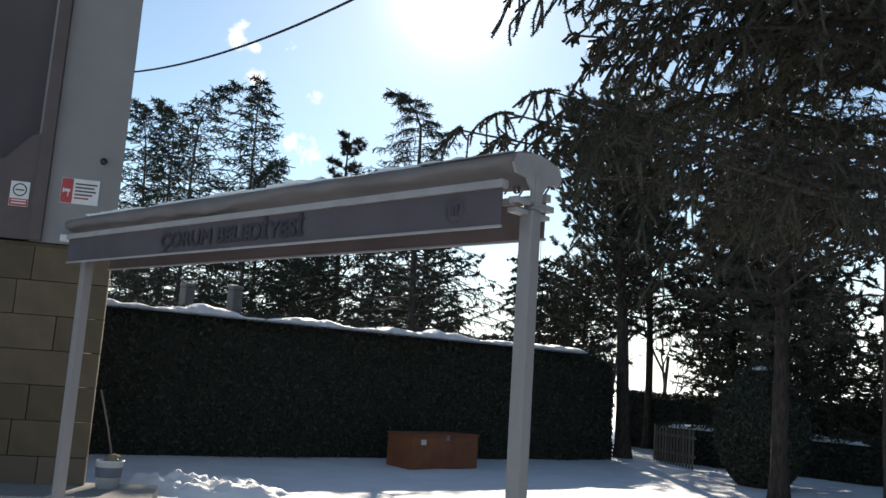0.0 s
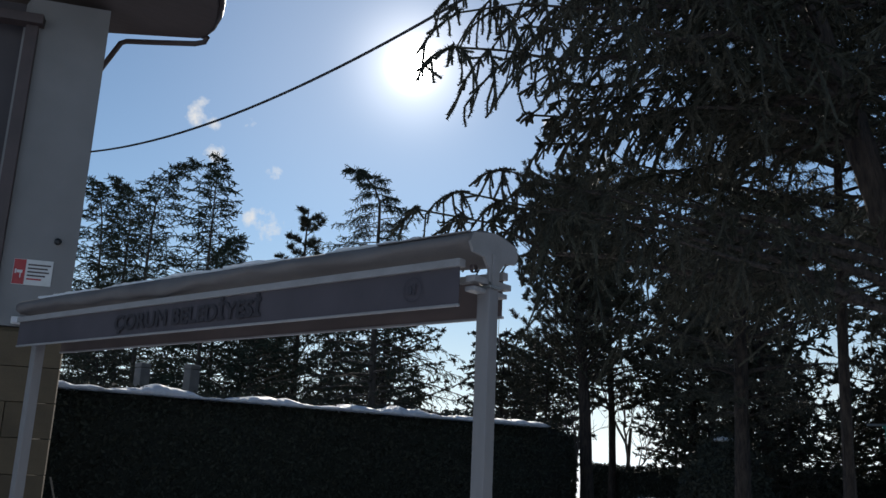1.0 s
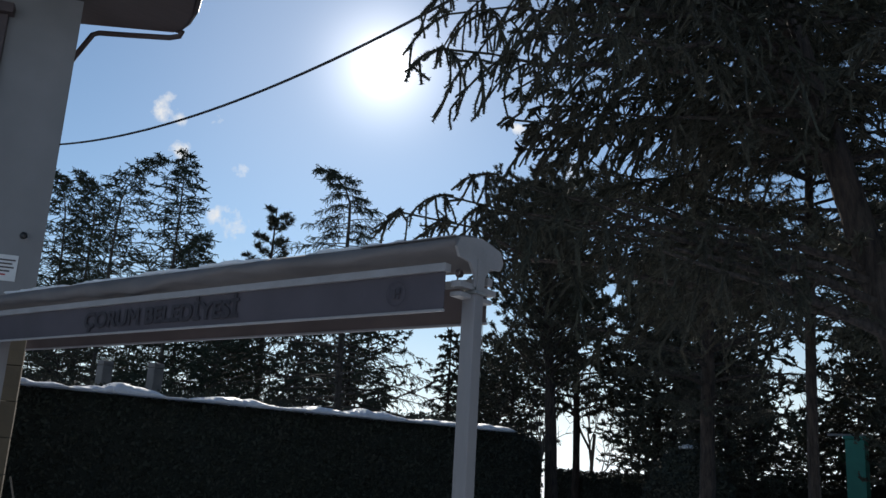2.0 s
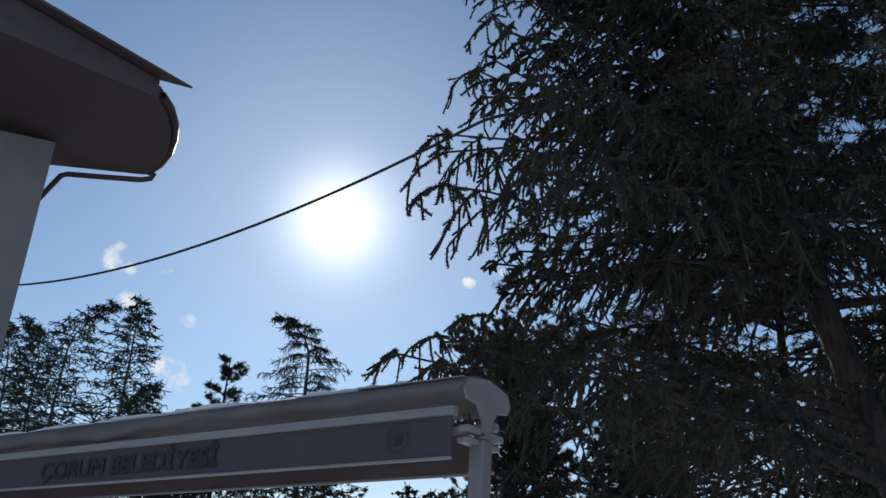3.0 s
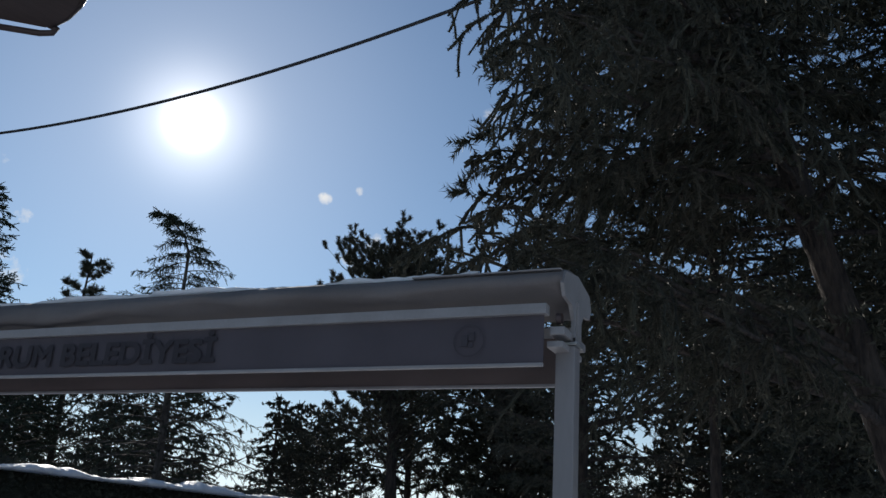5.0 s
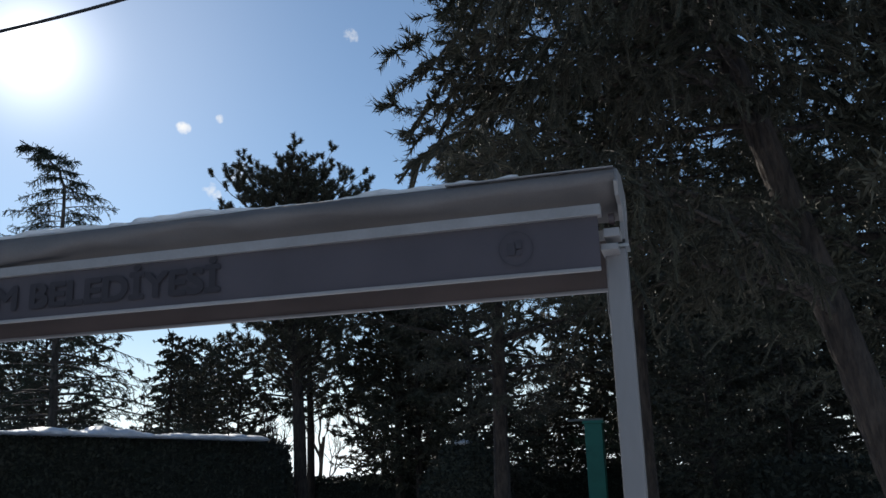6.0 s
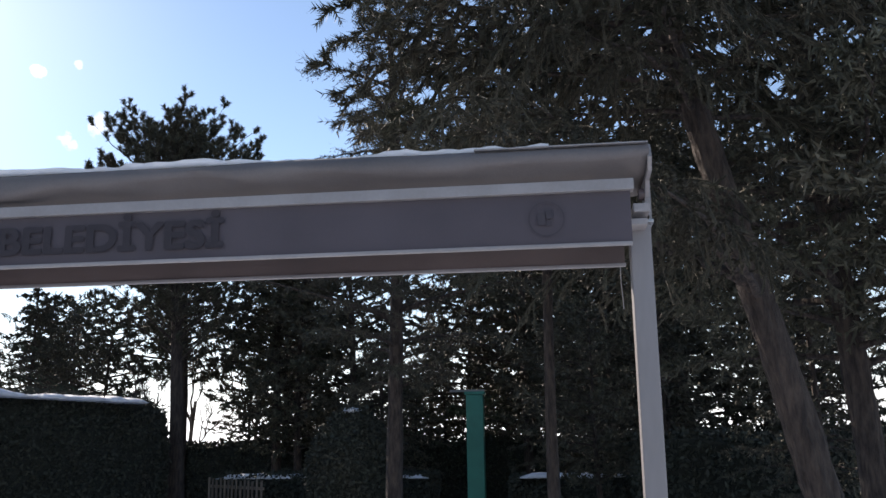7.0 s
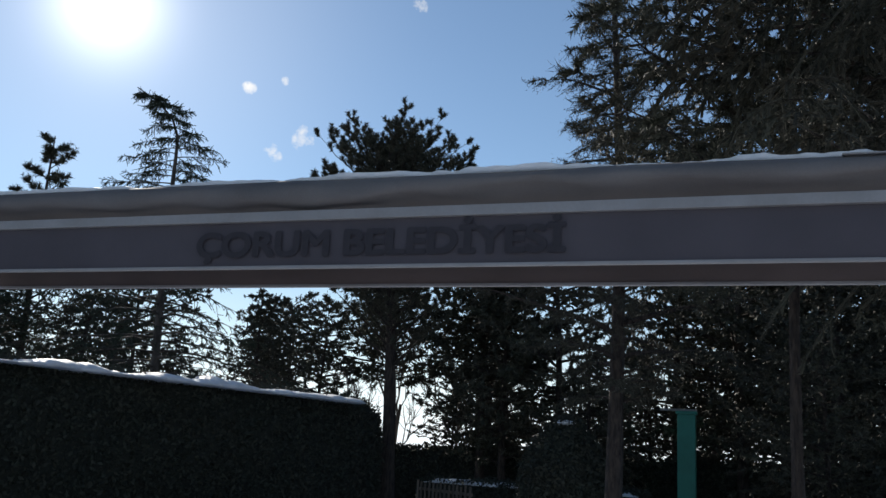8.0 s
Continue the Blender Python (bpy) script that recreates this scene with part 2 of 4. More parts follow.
def blades(rng, o, d, ln, K, nl, nw, spread, lo=0.0, core=0.0):
    """K thin needles on every twig that starts at o, runs along d and is ln long."""
    T = len(o)
    u = lo + (1 - lo) * rng.random((T, K, 1))
    r = rng.normal(size=(T, K, 3))
    d3 = d[:, None]
    r -= (r * d3).sum(-1, keepdims=True) * d3
    r /= np.linalg.norm(r, axis=-1, keepdims=True) + 1e-9
    nd = d3 * (1 - spread) + r * spread
    nd /= np.linalg.norm(nd, axis=-1, keepdims=True)
    base = o[:, None] + d3 * ln[:, None, None] * u
    side = np.cross(nd, rng.normal(size=(T, K, 3)))
    side *= nw / 2 / (np.linalg.norm(side, axis=-1, keepdims=True) + 1e-9)
    tip = base + nd * nl * rng.uniform(0.7, 1.2, (T, K, 1))
    needles = np.stack([base - side, base + side, tip], 2).reshape(-1, 3)
    s2 = np.cross(d, rng.normal(size=(T, 3)))
    s2 *= nw * 0.6 / (np.linalg.norm(s2, axis=-1, keepdims=True) + 1e-9)
    tipv = o + d * ln[:, None]
    stems = [np.stack([o - s2, o + s2, tipv], 1).reshape(-1, 3)]
    if core:
        # two crossed, blunt shoots: the closed core of short dense needles
        for k in range(2):
            s2 = np.cross(d, s2)
            s2 *= core / 2 / (np.linalg.norm(s2, axis=-1, keepdims=True) + 1e-9)
            a0, a1, b0, b1 = o - s2, o + s2, tipv - s2 * 0.9, tipv + s2 * 0.9
            stems += [np.stack([a0, a1, b1], 1).reshape(-1, 3), np.stack([a0, b1, b0], 1).reshape(-1, 3)]
    return np.concatenate([needles, *stems])


def unitv(a):
    return a / (np.linalg.norm(a, axis=-1, keepdims=True) + 1e-9)


def conifer(name, label, at, H, r0, cb, R, nb, seed, lean=(0, 0), rise=0.1, sag=0.25, upturn=0.1, ns=6, l2=0.4, droop=0.2, nt=4, tw=0.25,
            K=10, nl=0.06, nw=0.008, spread=0.7, lo=0.0, needle=NEEDLE, bark=BARK, profile=None, bend=(0.0, 0.0), bias=1.0, group="trees", sector=None, hook=0.86, tiptuft=0, ragged=0.3, far=False, core=0.0, close=False, reach=(), hang=0, bare=None):
    """A conifer: tapered trunk, limbs that curve, side shoots on both sides of them, twigs with needles."""
    rng = np.random.default_rng(seed)
    tree = thing(name, label, "tree", at, group)
    zt = np.linspace(0, 1, 22)

    def axis(s):
        s = np.asarray(s, float)
        k = np.clip(s - hook, 0, 1) / (1 - hook)
        wob = 0.012 * H * np.stack([np.sin(5 * s + seed), np.cos(4 * s + seed * 2)], -1) * s[..., None]
        xy = s[..., None] * H * np.array(lean) + wob + k[..., None] ** 2 * np.array(bend)
        z = s * H - math.hypot(*bend) * 0.35 * k ** 2
        return np.concatenate([xy, z[..., None]], -1)

    P = axis(zt)
    rad = r0 * (1.0 - 0.93 * zt) ** 0.85 + r0 * 0.35 * np.exp(-zt * H / 0.25)
    if close:
        zt = np.linspace(0, 1, 220)
        P = axis(zt)
        rad = r0 * (1.0 - 0.93 * zt) ** 0.85 + r0 * 0.35 * np.exp(-zt * H / 0.25)
    nr, sd_ = len(zt), (40 if close else 14)
    V, Q = tube_arrays(P[None], rad[None], sd_)
    if close:
        ridge = np.array([[1 + 0.20 * (abs(noise.noise((math.cos(a) * 2.6, math.sin(a) * 2.6, z * H * 1.1 + seed))) - 0.2) + 0.26 * abs(noise.noise((math.cos(a) * 7, math.sin(a) * 7, z * H * 3.2)))
                           for a in np.arange(sd_) * 2 * math.pi / sd_] for z in zt])
    else:
        ridge = 1 + 0.09 * np.sin(np.arange(sd_) * 2.4 + seed)[None, :] + 0.05 * rng.normal(size=(nr, sd_))
    V = (P[:, None] + (V.reshape(nr, sd_, 3) - P[:, None]) * ridge[..., None]).reshape(-1, 3)
    link("trunk", mesh_from("trunk", V, Q), bark, tree, smooth=True)
    # limbs
    f = ((np.arange(nb) + rng.random(nb)) / nb) ** bias
    h = cb / H + (0.985 - cb / H) * f
    rel = (h - cb / H) / (1 - cb / H)
    L = R * (profile(rel) if profile else (1 - rel) ** 0.8 * np.minimum(1, 0.55 + rel * 4)) * rng.uniform(1 - ragged, 1 + ragged * 0.6, nb) + 0.12
    az = np.arange(nb) * 2.39996 + rng.normal(0, 0.35, nb)
    if sector is not None:
        az = np.where(rng.random(nb) < sector[2], sector[0] + sector[1] * (rng.random(nb) - 0.5) * 2, az)
    if sector is not None:
        L *= 1 + sector[3] * np.maximum(0, np.cos(az - sector[0])) ** 6
    if bare:
        # old limbs died back on one side of the lower trunk
        away = np.cos(az - bare[0])
        L *= np.where((h * H < bare[2]) & (away > math.cos(bare[1])), 0.22, 1.0)
    for i, (lh, tip) in enumerate(reach):
        # a long limb from the height lh that ends at a tip of its own
        root = axis(np.array(lh / H))
        far_end = np.array(tip) - np.array(at) - root
        h[i], az[i], L[i] = lh / H, math.atan2(far_end[1], far_end[0]), math.hypot(far_end[0], far_end[1])
    n = 9
    s = np.linspace(0, 1, n)
    out = np.stack([np.cos(az), np.sin(az), 0 * az], -1)
    lat = np.stack([-np.sin(az), np.cos(az), 0 * az], -1)
    ri = rise * rng.uniform(0.6, 1.4, nb) + 0.5 * np.clip(rel - 0.75, 0, 1)
    base = axis(h)
    wig = rng.normal(0, 0.05, (nb, 1)) * np.sin(s * 3)[None] + rng.normal(0, 0.02, (nb, n)) * s
    vert = ri[:, None] * s - sag * rng.uniform(0.6, 1.4, (nb, 1)) * s ** 2 + upturn * s ** 3 + rng.normal(0, 0.012, (nb, n)) * s
    B = base[:, None] + L[:, None, None] * (s[None, :, None] * out[:, None] + wig[..., None] * lat[:, None])
    B[..., 2] += L[:, None] * vert
    for i, (lh, tip) in enumerate(reach):
        end = B[i, 0] + (np.array(tip) - np.array(at) - B[i, 0]) * 0.94
        sp = s[:, None]
        B[i] = B[i, :1] * (1 - sp) + end * sp + (B[i] - B[i, :1] * (1 - sp) - B[i, -1:] * sp) * 0.8
    br = (0.010 + (0.008 if core else 0.014) * L)[:, None] * (1.03 - s[None]) * min(1.0, r0 / 0.15)
    V, Q = tube_arrays(B, br, 3 if far else 5)
    # side shoots
    sj = np.linspace(0.22, 0.99, ns)
    idx = np.clip((sj * (n - 1)).astype(int), 0, n - 2)
    fr = sj * (n - 1) - idx
    o2 = B[:, idx] * (1 - fr)[None, :, None] + B[:, idx + 1] * fr[None, :, None]
    tg = unitv(B[:, idx + 1] - B[:, idx])
    o2, tg = np.repeat(o2[:, :, None], 2, 2), np.repeat(tg[:, :, None], 2, 2)
    sign = np.array([1.0, -1.0])[None, None, :, None]
    lt = lat[:, None, None]
    d2 = unitv(tg * rng.uniform(0.5, 0.9, tg.shape[:3])[..., None] + sign * lt * rng.uniform(0.6, 1.0, tg.shape[:3])[..., None] + rng.normal(0, 0.42 if far else 0.18, tg.shape))
    ln2 = (l2 * L[:, None, None] * (1.08 - sj)[None, :, None] + (0.17 if core else 0.10)) * rng.uniform(0.6, 1.2, d2.shape[:3])
    o2, d2, ln2 = o2.reshape(-1, 3), d2.reshape(-1, 3), ln2.ravel()
    m = 5
    q = np.linspace(0, 1, m)
    S2 = o2[:, None] + ln2[:, None, None] * q[None, :, None] * d2[:, None]
    S2[..., 2] -= ln2[:, None] * droop * q[None] ** 2 * rng.uniform(0.5, 1.5, (len(o2), 1))
    V2, Q2 = tube_arrays(S2, 0.30 * (0.012 + 0.012 * ln2)[:, None] * (1.1 - q[None]), 3)
    if far:
        V2, Q2 = V2[:0], Q2[:0]
    link("branchwork", mesh_from("branchwork", np.concatenate([V, V2]), np.concatenate([Q, Q2 + len(V)])), bark, tree)["kind"] = "stuff"
    # twigs
    seg_o, seg_d = S2[:, :-1].reshape(-1, 3), (S2[:, 1:] - S2[:, :-1]).reshape(-1, 3)
    O, D = [seg_o], [seg_d]
    end_o, end_d = B[:, 4:-1].reshape(-1, 3), (B[:, 5:] - B[:, 4:-1]).reshape(-1, 3)
    O.append(end_o)
    D.append(end_d)
    if nt:
        qq = rng.random((len(o2), nt))
        ii = np.minimum((qq * (m - 1)).astype(int), m - 2)
        rows = np.arange(len(o2))[:, None]
        o3 = S2[rows, ii] + (S2[rows, ii + 1] - S2[rows, ii]) * (qq * (m - 1) - ii)[..., None]
        t3 = unitv(S2[rows, ii + 1] - S2[rows, ii])
        d3 = unitv(t3 * 0.8 + rng.normal(0, 0.55, t3.shape) + np.array([0, 0, -droop * 0.9]))
        O.append(o3.reshape(-1, 3))
        D.append((d3 * (tw * rng.uniform(0.5, 1.2, d3.shape[:2]))[..., None]).reshape(-1, 3))
    if hang:
        # thin shoots that hang straight down from the side shoots
        pick = rng.integers(0, len(reach) * ns * 2, hang)
        o4 = S2[pick, rng.integers(1, m, hang)]
        d4 = unitv(np.array([0, 0, -1.0]) + rng.normal(0, 0.32, (hang, 3)))
        l4 = rng.uniform(0.07, 0.19, (hang, 1))
        O += [o4, o4 + d4 * l4]
        D += [d4 * l4, unitv(d4 + rng.normal(0, 0.16, d4.shape)) * l4 * 0.6]
    O, D = np.concatenate(O), np.concatenate(D)
    ln = np.linalg.norm(D, axis=1)
    fine = np.zeros(len(O), bool)
    if core and reach:
        # the long limbs that hang free carry finer, denser needles
        nr2, at_end = len(reach) * ns * 2, len(seg_o)
        fine[:nr2 * (m - 1)] = True
        fine[at_end:at_end + len(reach) * (n - 5)] = True
        fine[at_end + len(end_o):at_end + len(end_o) + nr2 * nt] = True
        fine[len(O) - 2 * hang:] = True
    U = unitv(D)
    verts = blades(rng, O[~fine], U[~fine], ln[~fine], K, nl, nw, spread, lo, core)
    if fine.any():
        verts = np.concatenate([verts, blades(rng, O[fine], U[fine], ln[fine], 18, 0.024, 0.009, 0.74, 0.0, 0.017)])
    if tiptuft:
        tips = np.concatenate([S2[:, -1], B[:, -1]])
        tdir = unitv(np.concatenate([S2[:, -1] - S2[:, -2], B[:, -1] - B[:, -2]]) + np.array([0, 0, 0.02]))
        verts = np.concatenate([verts, blades(rng, tips - tdir * 0.1, tdir, np.full(len(tips), 0.14), tiptuft, nl * 1.3, nw, 0.6)])
    link("crown", mesh_from("crown", verts, np.arange(len(verts)).reshape(-1, 3)), needle, tree)
    return tree

# ---- ground ----
gx = np.sinh(np.linspace(-5.2, 5.2, 91)) / np.sinh(5.2) * 2500
gx = np.concatenate([gx[np.abs(gx) > 42], np.linspace(-42, 42, 120)])
gx.sort()
X, Y = np.meshgrid(gx - 8, gx + 12, indexing="ij")


def relief(x, y):
    """Height of the trodden snow."""
    z = 0.05 * noise.noise((x * 0.35, y * 0.35, 1.0)) + 0.035 * noise.noise((x * 1.3, y * 1.3, 5.0))
    return z if abs(x) + abs(y) < 90 else 0.0


Z = np.array([[relief(x, y) for y in Y[0]] for x in X[:, 0]])
nx, ny = X.shape
gi = np.arange(nx * ny).reshape(nx, ny)
GQ = np.stack([gi[:-1, :-1], gi[1:, :-1], gi[1:, 1:], gi[:-1, 1:]], -1).reshape(-1, 4)
ground = link("ground", mesh_from("ground", np.stack([X, Y, Z], -1).reshape(-1, 3), GQ), SNOW, smooth=True)
tagged(ground, "trodden snow covering the whole yard, uneven", "snow", kind="structure")

# ---- canopy ----
XL, XR, YF, YB, YC = -8.50, -3.54, 3.29, 3.70, 3.49
canopy = thing("canopy", "narrow two-sided canvas canopy on two pale posts, snow on top", "canopy", (0, 0, 0))


def bar(name, x0, x1, y0, y1, z0, z1, mat, parent, label="", bevel=0.006):
    return part(name, boxed(x0, x1, y0, y1, z0, z1, bevel=bevel), mat, parent, label)


# rolled canvas roof: soft rounded section that sags and wrinkles along its length
n_len, n_sec = 120, 26
secs = []
for i in range(n_len):
    x = -8.52 + (-3.46 + 8.52) * i / (n_len - 1)
    ring = []
    for k in range(n_sec):
        a = 2 * math.pi * k / n_sec
        ca, sa = math.cos(a), math.sin(a)
        y = YC + 0.245 * math.copysign(abs(ca) ** 0.55, ca)
        z = 2.832 + 0.062 * math.copysign(abs(sa) ** 0.6, sa) + (0.035 if sa > 0 else 0.0) * (1 - abs(ca)) + (0.010 if sa < 0 else 0)
        sag = 0.012 * noise.noise((x * 1.1, a * 0.4, 3.0)) + 0.007 * noise.noise((x * 4.0, a * 1.2, 7.0)) + (0.008 * noise.noise((x * 2.2, 1.0, 2.0)) if sa < 0 else 0.0)
        ring.append((x, y + sag, z + sag * (2.6 if sa < 0 else 0.8)))
    secs.append(ring)
CV = np.array(secs)
ci = np.arange(n_len * n_sec).reshape(n_len, n_sec)
CQ = np.stack([ci[:-1], ci[1:], np.roll(ci[1:], -1, 1), np.roll(ci[:-1], -1, 1)], -1).reshape(-1, 4)
bm = bmesh.new()
me = mesh_from("roof", CV.reshape(-1, 3), CQ)
bm.from_mesh(me)
bm.verts.ensure_lookup_table()
bm.faces.new([bm.verts[int(i)] for i in ci[0]])
bm.faces.new([bm.verts[int(i)] for i in ci[-1][::-1]])
bmesh.ops.recalc_face_normals(bm, faces=bm.faces)
part("roof", bm, CANVAS, canopy, "weathered beige canvas roll", True)


def drape(name, y, z0, z1, mat, label, seed):
    """A hanging strip of cloth with slight waves and a thickness."""
    m, k = 90, 5
    V = []
    for side in (0, 1):
        for i in range(m):
            x = XL + (XR - XL) * i / (m - 1)
            for j in range(k):
                z = z0 + (z1 - z0) * j / (k - 1)
                w = 0.006 * noise.noise((x * 1.7, z * 3, seed)) + 0.003 * noise.noise((x * 6, z * 3, seed + 4))
                V.append((x, y + w + side * 0.003, z))
    g = np.arange(2 * m * k).reshape(2, m, k)
    F = [np.stack([g[s, :-1, :-1], g[s, 1:, :-1], g[s, 1:, 1:], g[s, :-1, 1:]], -1).reshape(-1, 4) for s in (0, 1)]
    return link(name, mesh_from(name, np.array(V), np.concatenate([F[0], F[1][:, ::-1]])), mat, canopy, label, True)


drape("front_valance", YF, 2.497, 2.715, VALANCE, "dark grey-violet valance cloth with printed letters", 2.0)
drape("rear_valance", YB, 2.49, 2.715, VALANCE_BACK, "brown inner side of the rear valance", 9.0)
bar("front_rail", XL - 0.01, XR + 0.015, YF - 0.025, YF + 0.03, 2.702, 2.748, ALU, canopy, "pale aluminium rail")
bar("rear_rail", XL - 0.01, XR + 0.015, YB - 0.02, YB + 0.03, 2.702, 2.748, ALU, canopy, "pale aluminium rail")
bar("front_hem_bar", XL, XR, YF - 0.008, YF + 0.012, 2.483, 2.499, ALU, canopy, "white hem bar")
bar("rear_hem_bar", XL, XR + 0.005, YB - 0.008, YB + 0.014, 2.476, 2.492, ALU, canopy, "white hem bar")
for px in (-8.50, -3.492):
    post = bar("post", px - 0.043, px + 0.043, YC - 0.043, YC + 0.043, -0.05, 2.605, POSTPAINT, canopy, "pale painted square steel post", 0.008)
    bar("cap_plate", px - 0.055, px + 0.055, YC - 0.055, YC + 0.055, 2.606, 2.62, STEEL, canopy, "steel cap plate", 0.003)
    bar("cross_arm", px - 0.035, px + 0.03, YF + 0.035, YB - 0.025, 2.625, 2.66, ALU, canopy, "short cross arm")
    bar("cross_arm", px - 0.05, px + 0.02, YF + 0.05, YB - 0.05, 2.575, 2.602, ALU, canopy, "short cross arm")
    out = 1 if px > -5 else -1
    bar("hanger_strap", px + out * 0.045 - 0.006, px + out * 0.045 + 0.006, YC - 0.03, YC + 0.03, 2.615, 2.80, ALU, canopy, "flat hanger strap", 0.002)
    # rounded end bracket
    bm = bmesh.new()
    outline = [(-0.20, 0.09), (0.0, 0.125), (0.20, 0.09), (0.23, 0.03), (0.20, -0.02), (0.10, -0.03), (0.05, -0.09), (0.045, -0.16), (-0.045, -0.16), (-0.05, -0.09), (-0.10, -0.03), (-0.20, -0.02), (-0.23, 0.03)]
    vs = [bm.verts.new((px + out * 0.026, YC + a, 2.80 + b)) for a, b in outline]
    face = bm.faces.new(vs)
    ext = bmesh.ops.extrude_face_region(bm, geom=[face])
    for v in ext["geom"]:
        if isinstance(v, bmesh.types.BMVert):
            v.co.x += out * 0.016
    bmesh.ops.recalc_face_normals(bm, faces=bm.faces)
    part("end_bracket", bm, ALU, canopy, "rounded pale end bracket")
    tube("roller_end", [(px - out * 0.01, YF + 0.06, 2.70), (px + out * 0.012, YF + 0.06, 2.70)], 0.024, BROWN, canopy, 14, "dark roller end")
bar("top_lip", -4.15, -3.462, YC - 0.235, YC - 0.10, 2.888, 2.894, ALU, canopy, "thin pale edge strip", 0.002)
tube("pull_cord", [(-3.56, YB, 2.48), (-3.561, YB, 2.40), (-3.556, YB + 0.002, 2.34), (-3.555, YB, 2.29)], 0.0018, ALU, canopy, 5, "thin white cord")


def written(text, x0, x1, z0, z1, y, mat, parent, bold=0.007):
    """Text of the built-in font as a mesh, fitted into a box on a front that looks towards -y."""
    cu = bpy.data.curves.new("lettering", "FONT")
    cu.body, cu.extrude = text, 0.001
    tmp = bpy.data.objects.new("lettering", cu)
    scene.collection.objects.link(tmp)
    bpy.context.view_layer.update()
    me = bpy.data.meshes.new_from_object(tmp.evaluated_get(bpy.context.evaluated_depsgraph_get()))
    bpy.data.objects.remove(tmp)
    co = np.empty(len(me.vertices) * 3, np.float32)
    me.vertices.foreach_get("co", co)
    co = co.reshape(-1, 3)
    a, b = co.min(0), co.max(0)
    res = np.stack([x0 + (co[:, 0] - a[0]) / (b[0] - a[0]) * (x1 - x0), y + co[:, 2] * 0.5, z0 + (co[:, 1] - a[1]) / (b[1] - a[1]) * (z1 - z0)], 1)
    me.vertices.foreach_set("co", res.astype(np.float32).ravel())
    me.update()
    word = new("lettering")
    word.parent = parent
    word["label"] = "dark printed capital letters"
    polys = [list(p.vertices) for p in me.polygons]
    spans = sorted((min(res[i, 0] for i in p), max(res[i, 0] for i in p), k) for k, p in enumerate(polys))
    groups, edge = [], -1e9
    for a0, b0, k in spans:
        if a0 > edge:
            groups.append([])
        groups[-1].append(k)
        edge = max(edge, b0)
    for g in groups:
        bm = bmesh.new()
        for k8 in range(7):
            dx, dz = ((0, 0) if k8 == 6 else (bold * math.cos(k8 * math.pi / 3), bold * math.sin(k8 * math.pi / 3)))
            made = {i: bm.verts.new(Vector(res[i]) + Vector((dx, 0.0003 * k8, dz))) for i in sorted({i for k in g for i in polys[k]})}
            for k in g:
                bm.faces.new([made[i] for i in polys[k]])
        part("letter", bm, mat, word)
    return word


written("ÇORUM BELEDİYESİ", -6.93, -5.196, 2.515, 2.692, YF - 0.011, LETTER, canopy)
# round emblem, as a plain ring and block
bm = bmesh.new()
ringv = [[bm.verts.new((-3.87 + r * math.cos(a), YF - 0.011, 2.60 + r * math.sin(a))) for a in np.linspace(0, 2 * math.pi, 32, endpoint=False)] for r in (0.066, 0.072)]
for i in range(32):
    bm.faces.new((ringv[0][i], ringv[0][(i + 1) % 32], ringv[1][(i + 1) % 32], ringv[1][i]))
box(bm, -3.905, -3.875, YF - 0.012, YF - 0.010, 2.575, 2.625)
box(bm, -3.870, -3.845, YF - 0.012, YF - 0.010, 2.60, 2.635)
box(bm, -3.870, -3.85, YF - 0.012, YF - 0.010, 2.57, 2.59)
part("emblem", bm, EMBLEM, canopy, "faint round printed emblem")


def snow_strip(name, label, path_fn, length, width, thick, seed, step=0.06, across=7, patch=0.0, category="snow"):
    """Snow that lies along a ledge: thick in the middle, with a ragged edge."""
    m = max(8, int(length / step))
    V = []
    for i in range(m):
        s = i / (m - 1) * length
        o, side, up = path_fn(s)
        w0 = width * (0.5 + patch * 0.5 * noise.noise((s * 2.7, seed, 6)) + 0.22 * noise.noise((s * 1.6, seed, 0)) + 0.10 * noise.noise((s * 6, seed, 0)) + 0.08 * noise.noise((s * 15, seed, 0)))
        w1 = width * (0.5 + 0.22 * noise.noise((s * 1.6, seed, 9)) + 0.10 * noise.noise((s * 6, seed, 9)) + 0.08 * noise.noise((s * 15, seed, 9)))
        th = thick * max(0.12, 0.8 + 0.9 * noise.noise((s * 0.9, seed, 4)) + 0.35 * noise.noise((s * 3.3, seed, 4)) - patch)
        th *= min(1.0, i / 5, (m - 1 - i) / 5) + 0.02
        for k in range(across):
            q = k / (across - 1)
            y = -w0 + (w0 + w1) * q
            z = th * (1 - (2 * q - 1) ** 4) + 0.01 * noise.noise((s * 7, q * 4, seed))
            V.append(Vector(o) + Vector(side) * y + Vector(up) * z)
        V.append(Vector(o) + Vector(side) * w1 * 0.8 - Vector(up) * 0.02)
        V.append(Vector(o) - Vector(side) * w0 * 0.8 - Vector(up) * 0.02)
    c = across + 2
    g = np.arange(m * c).reshape(m, c)
    F = np.stack([g[:-1], g[1:], np.roll(g[1:], -1, 1), np.roll(g[:-1], -1, 1)], -1).reshape(-1, 4)
    return link(name, mesh_from(name, np.array([tuple(v) for v in V]), F), SNOW, None, label, True)


tagged(snow_strip("canopy_snow", "thin melting snow lying along the canvas roof", lambda s: ((-8.25 + s, YC, 2.912), (0, 1, 0), (0, 0, 1)), 4.4, 0.40, 0.020, 3.0, 0.03, 9), category="snow")

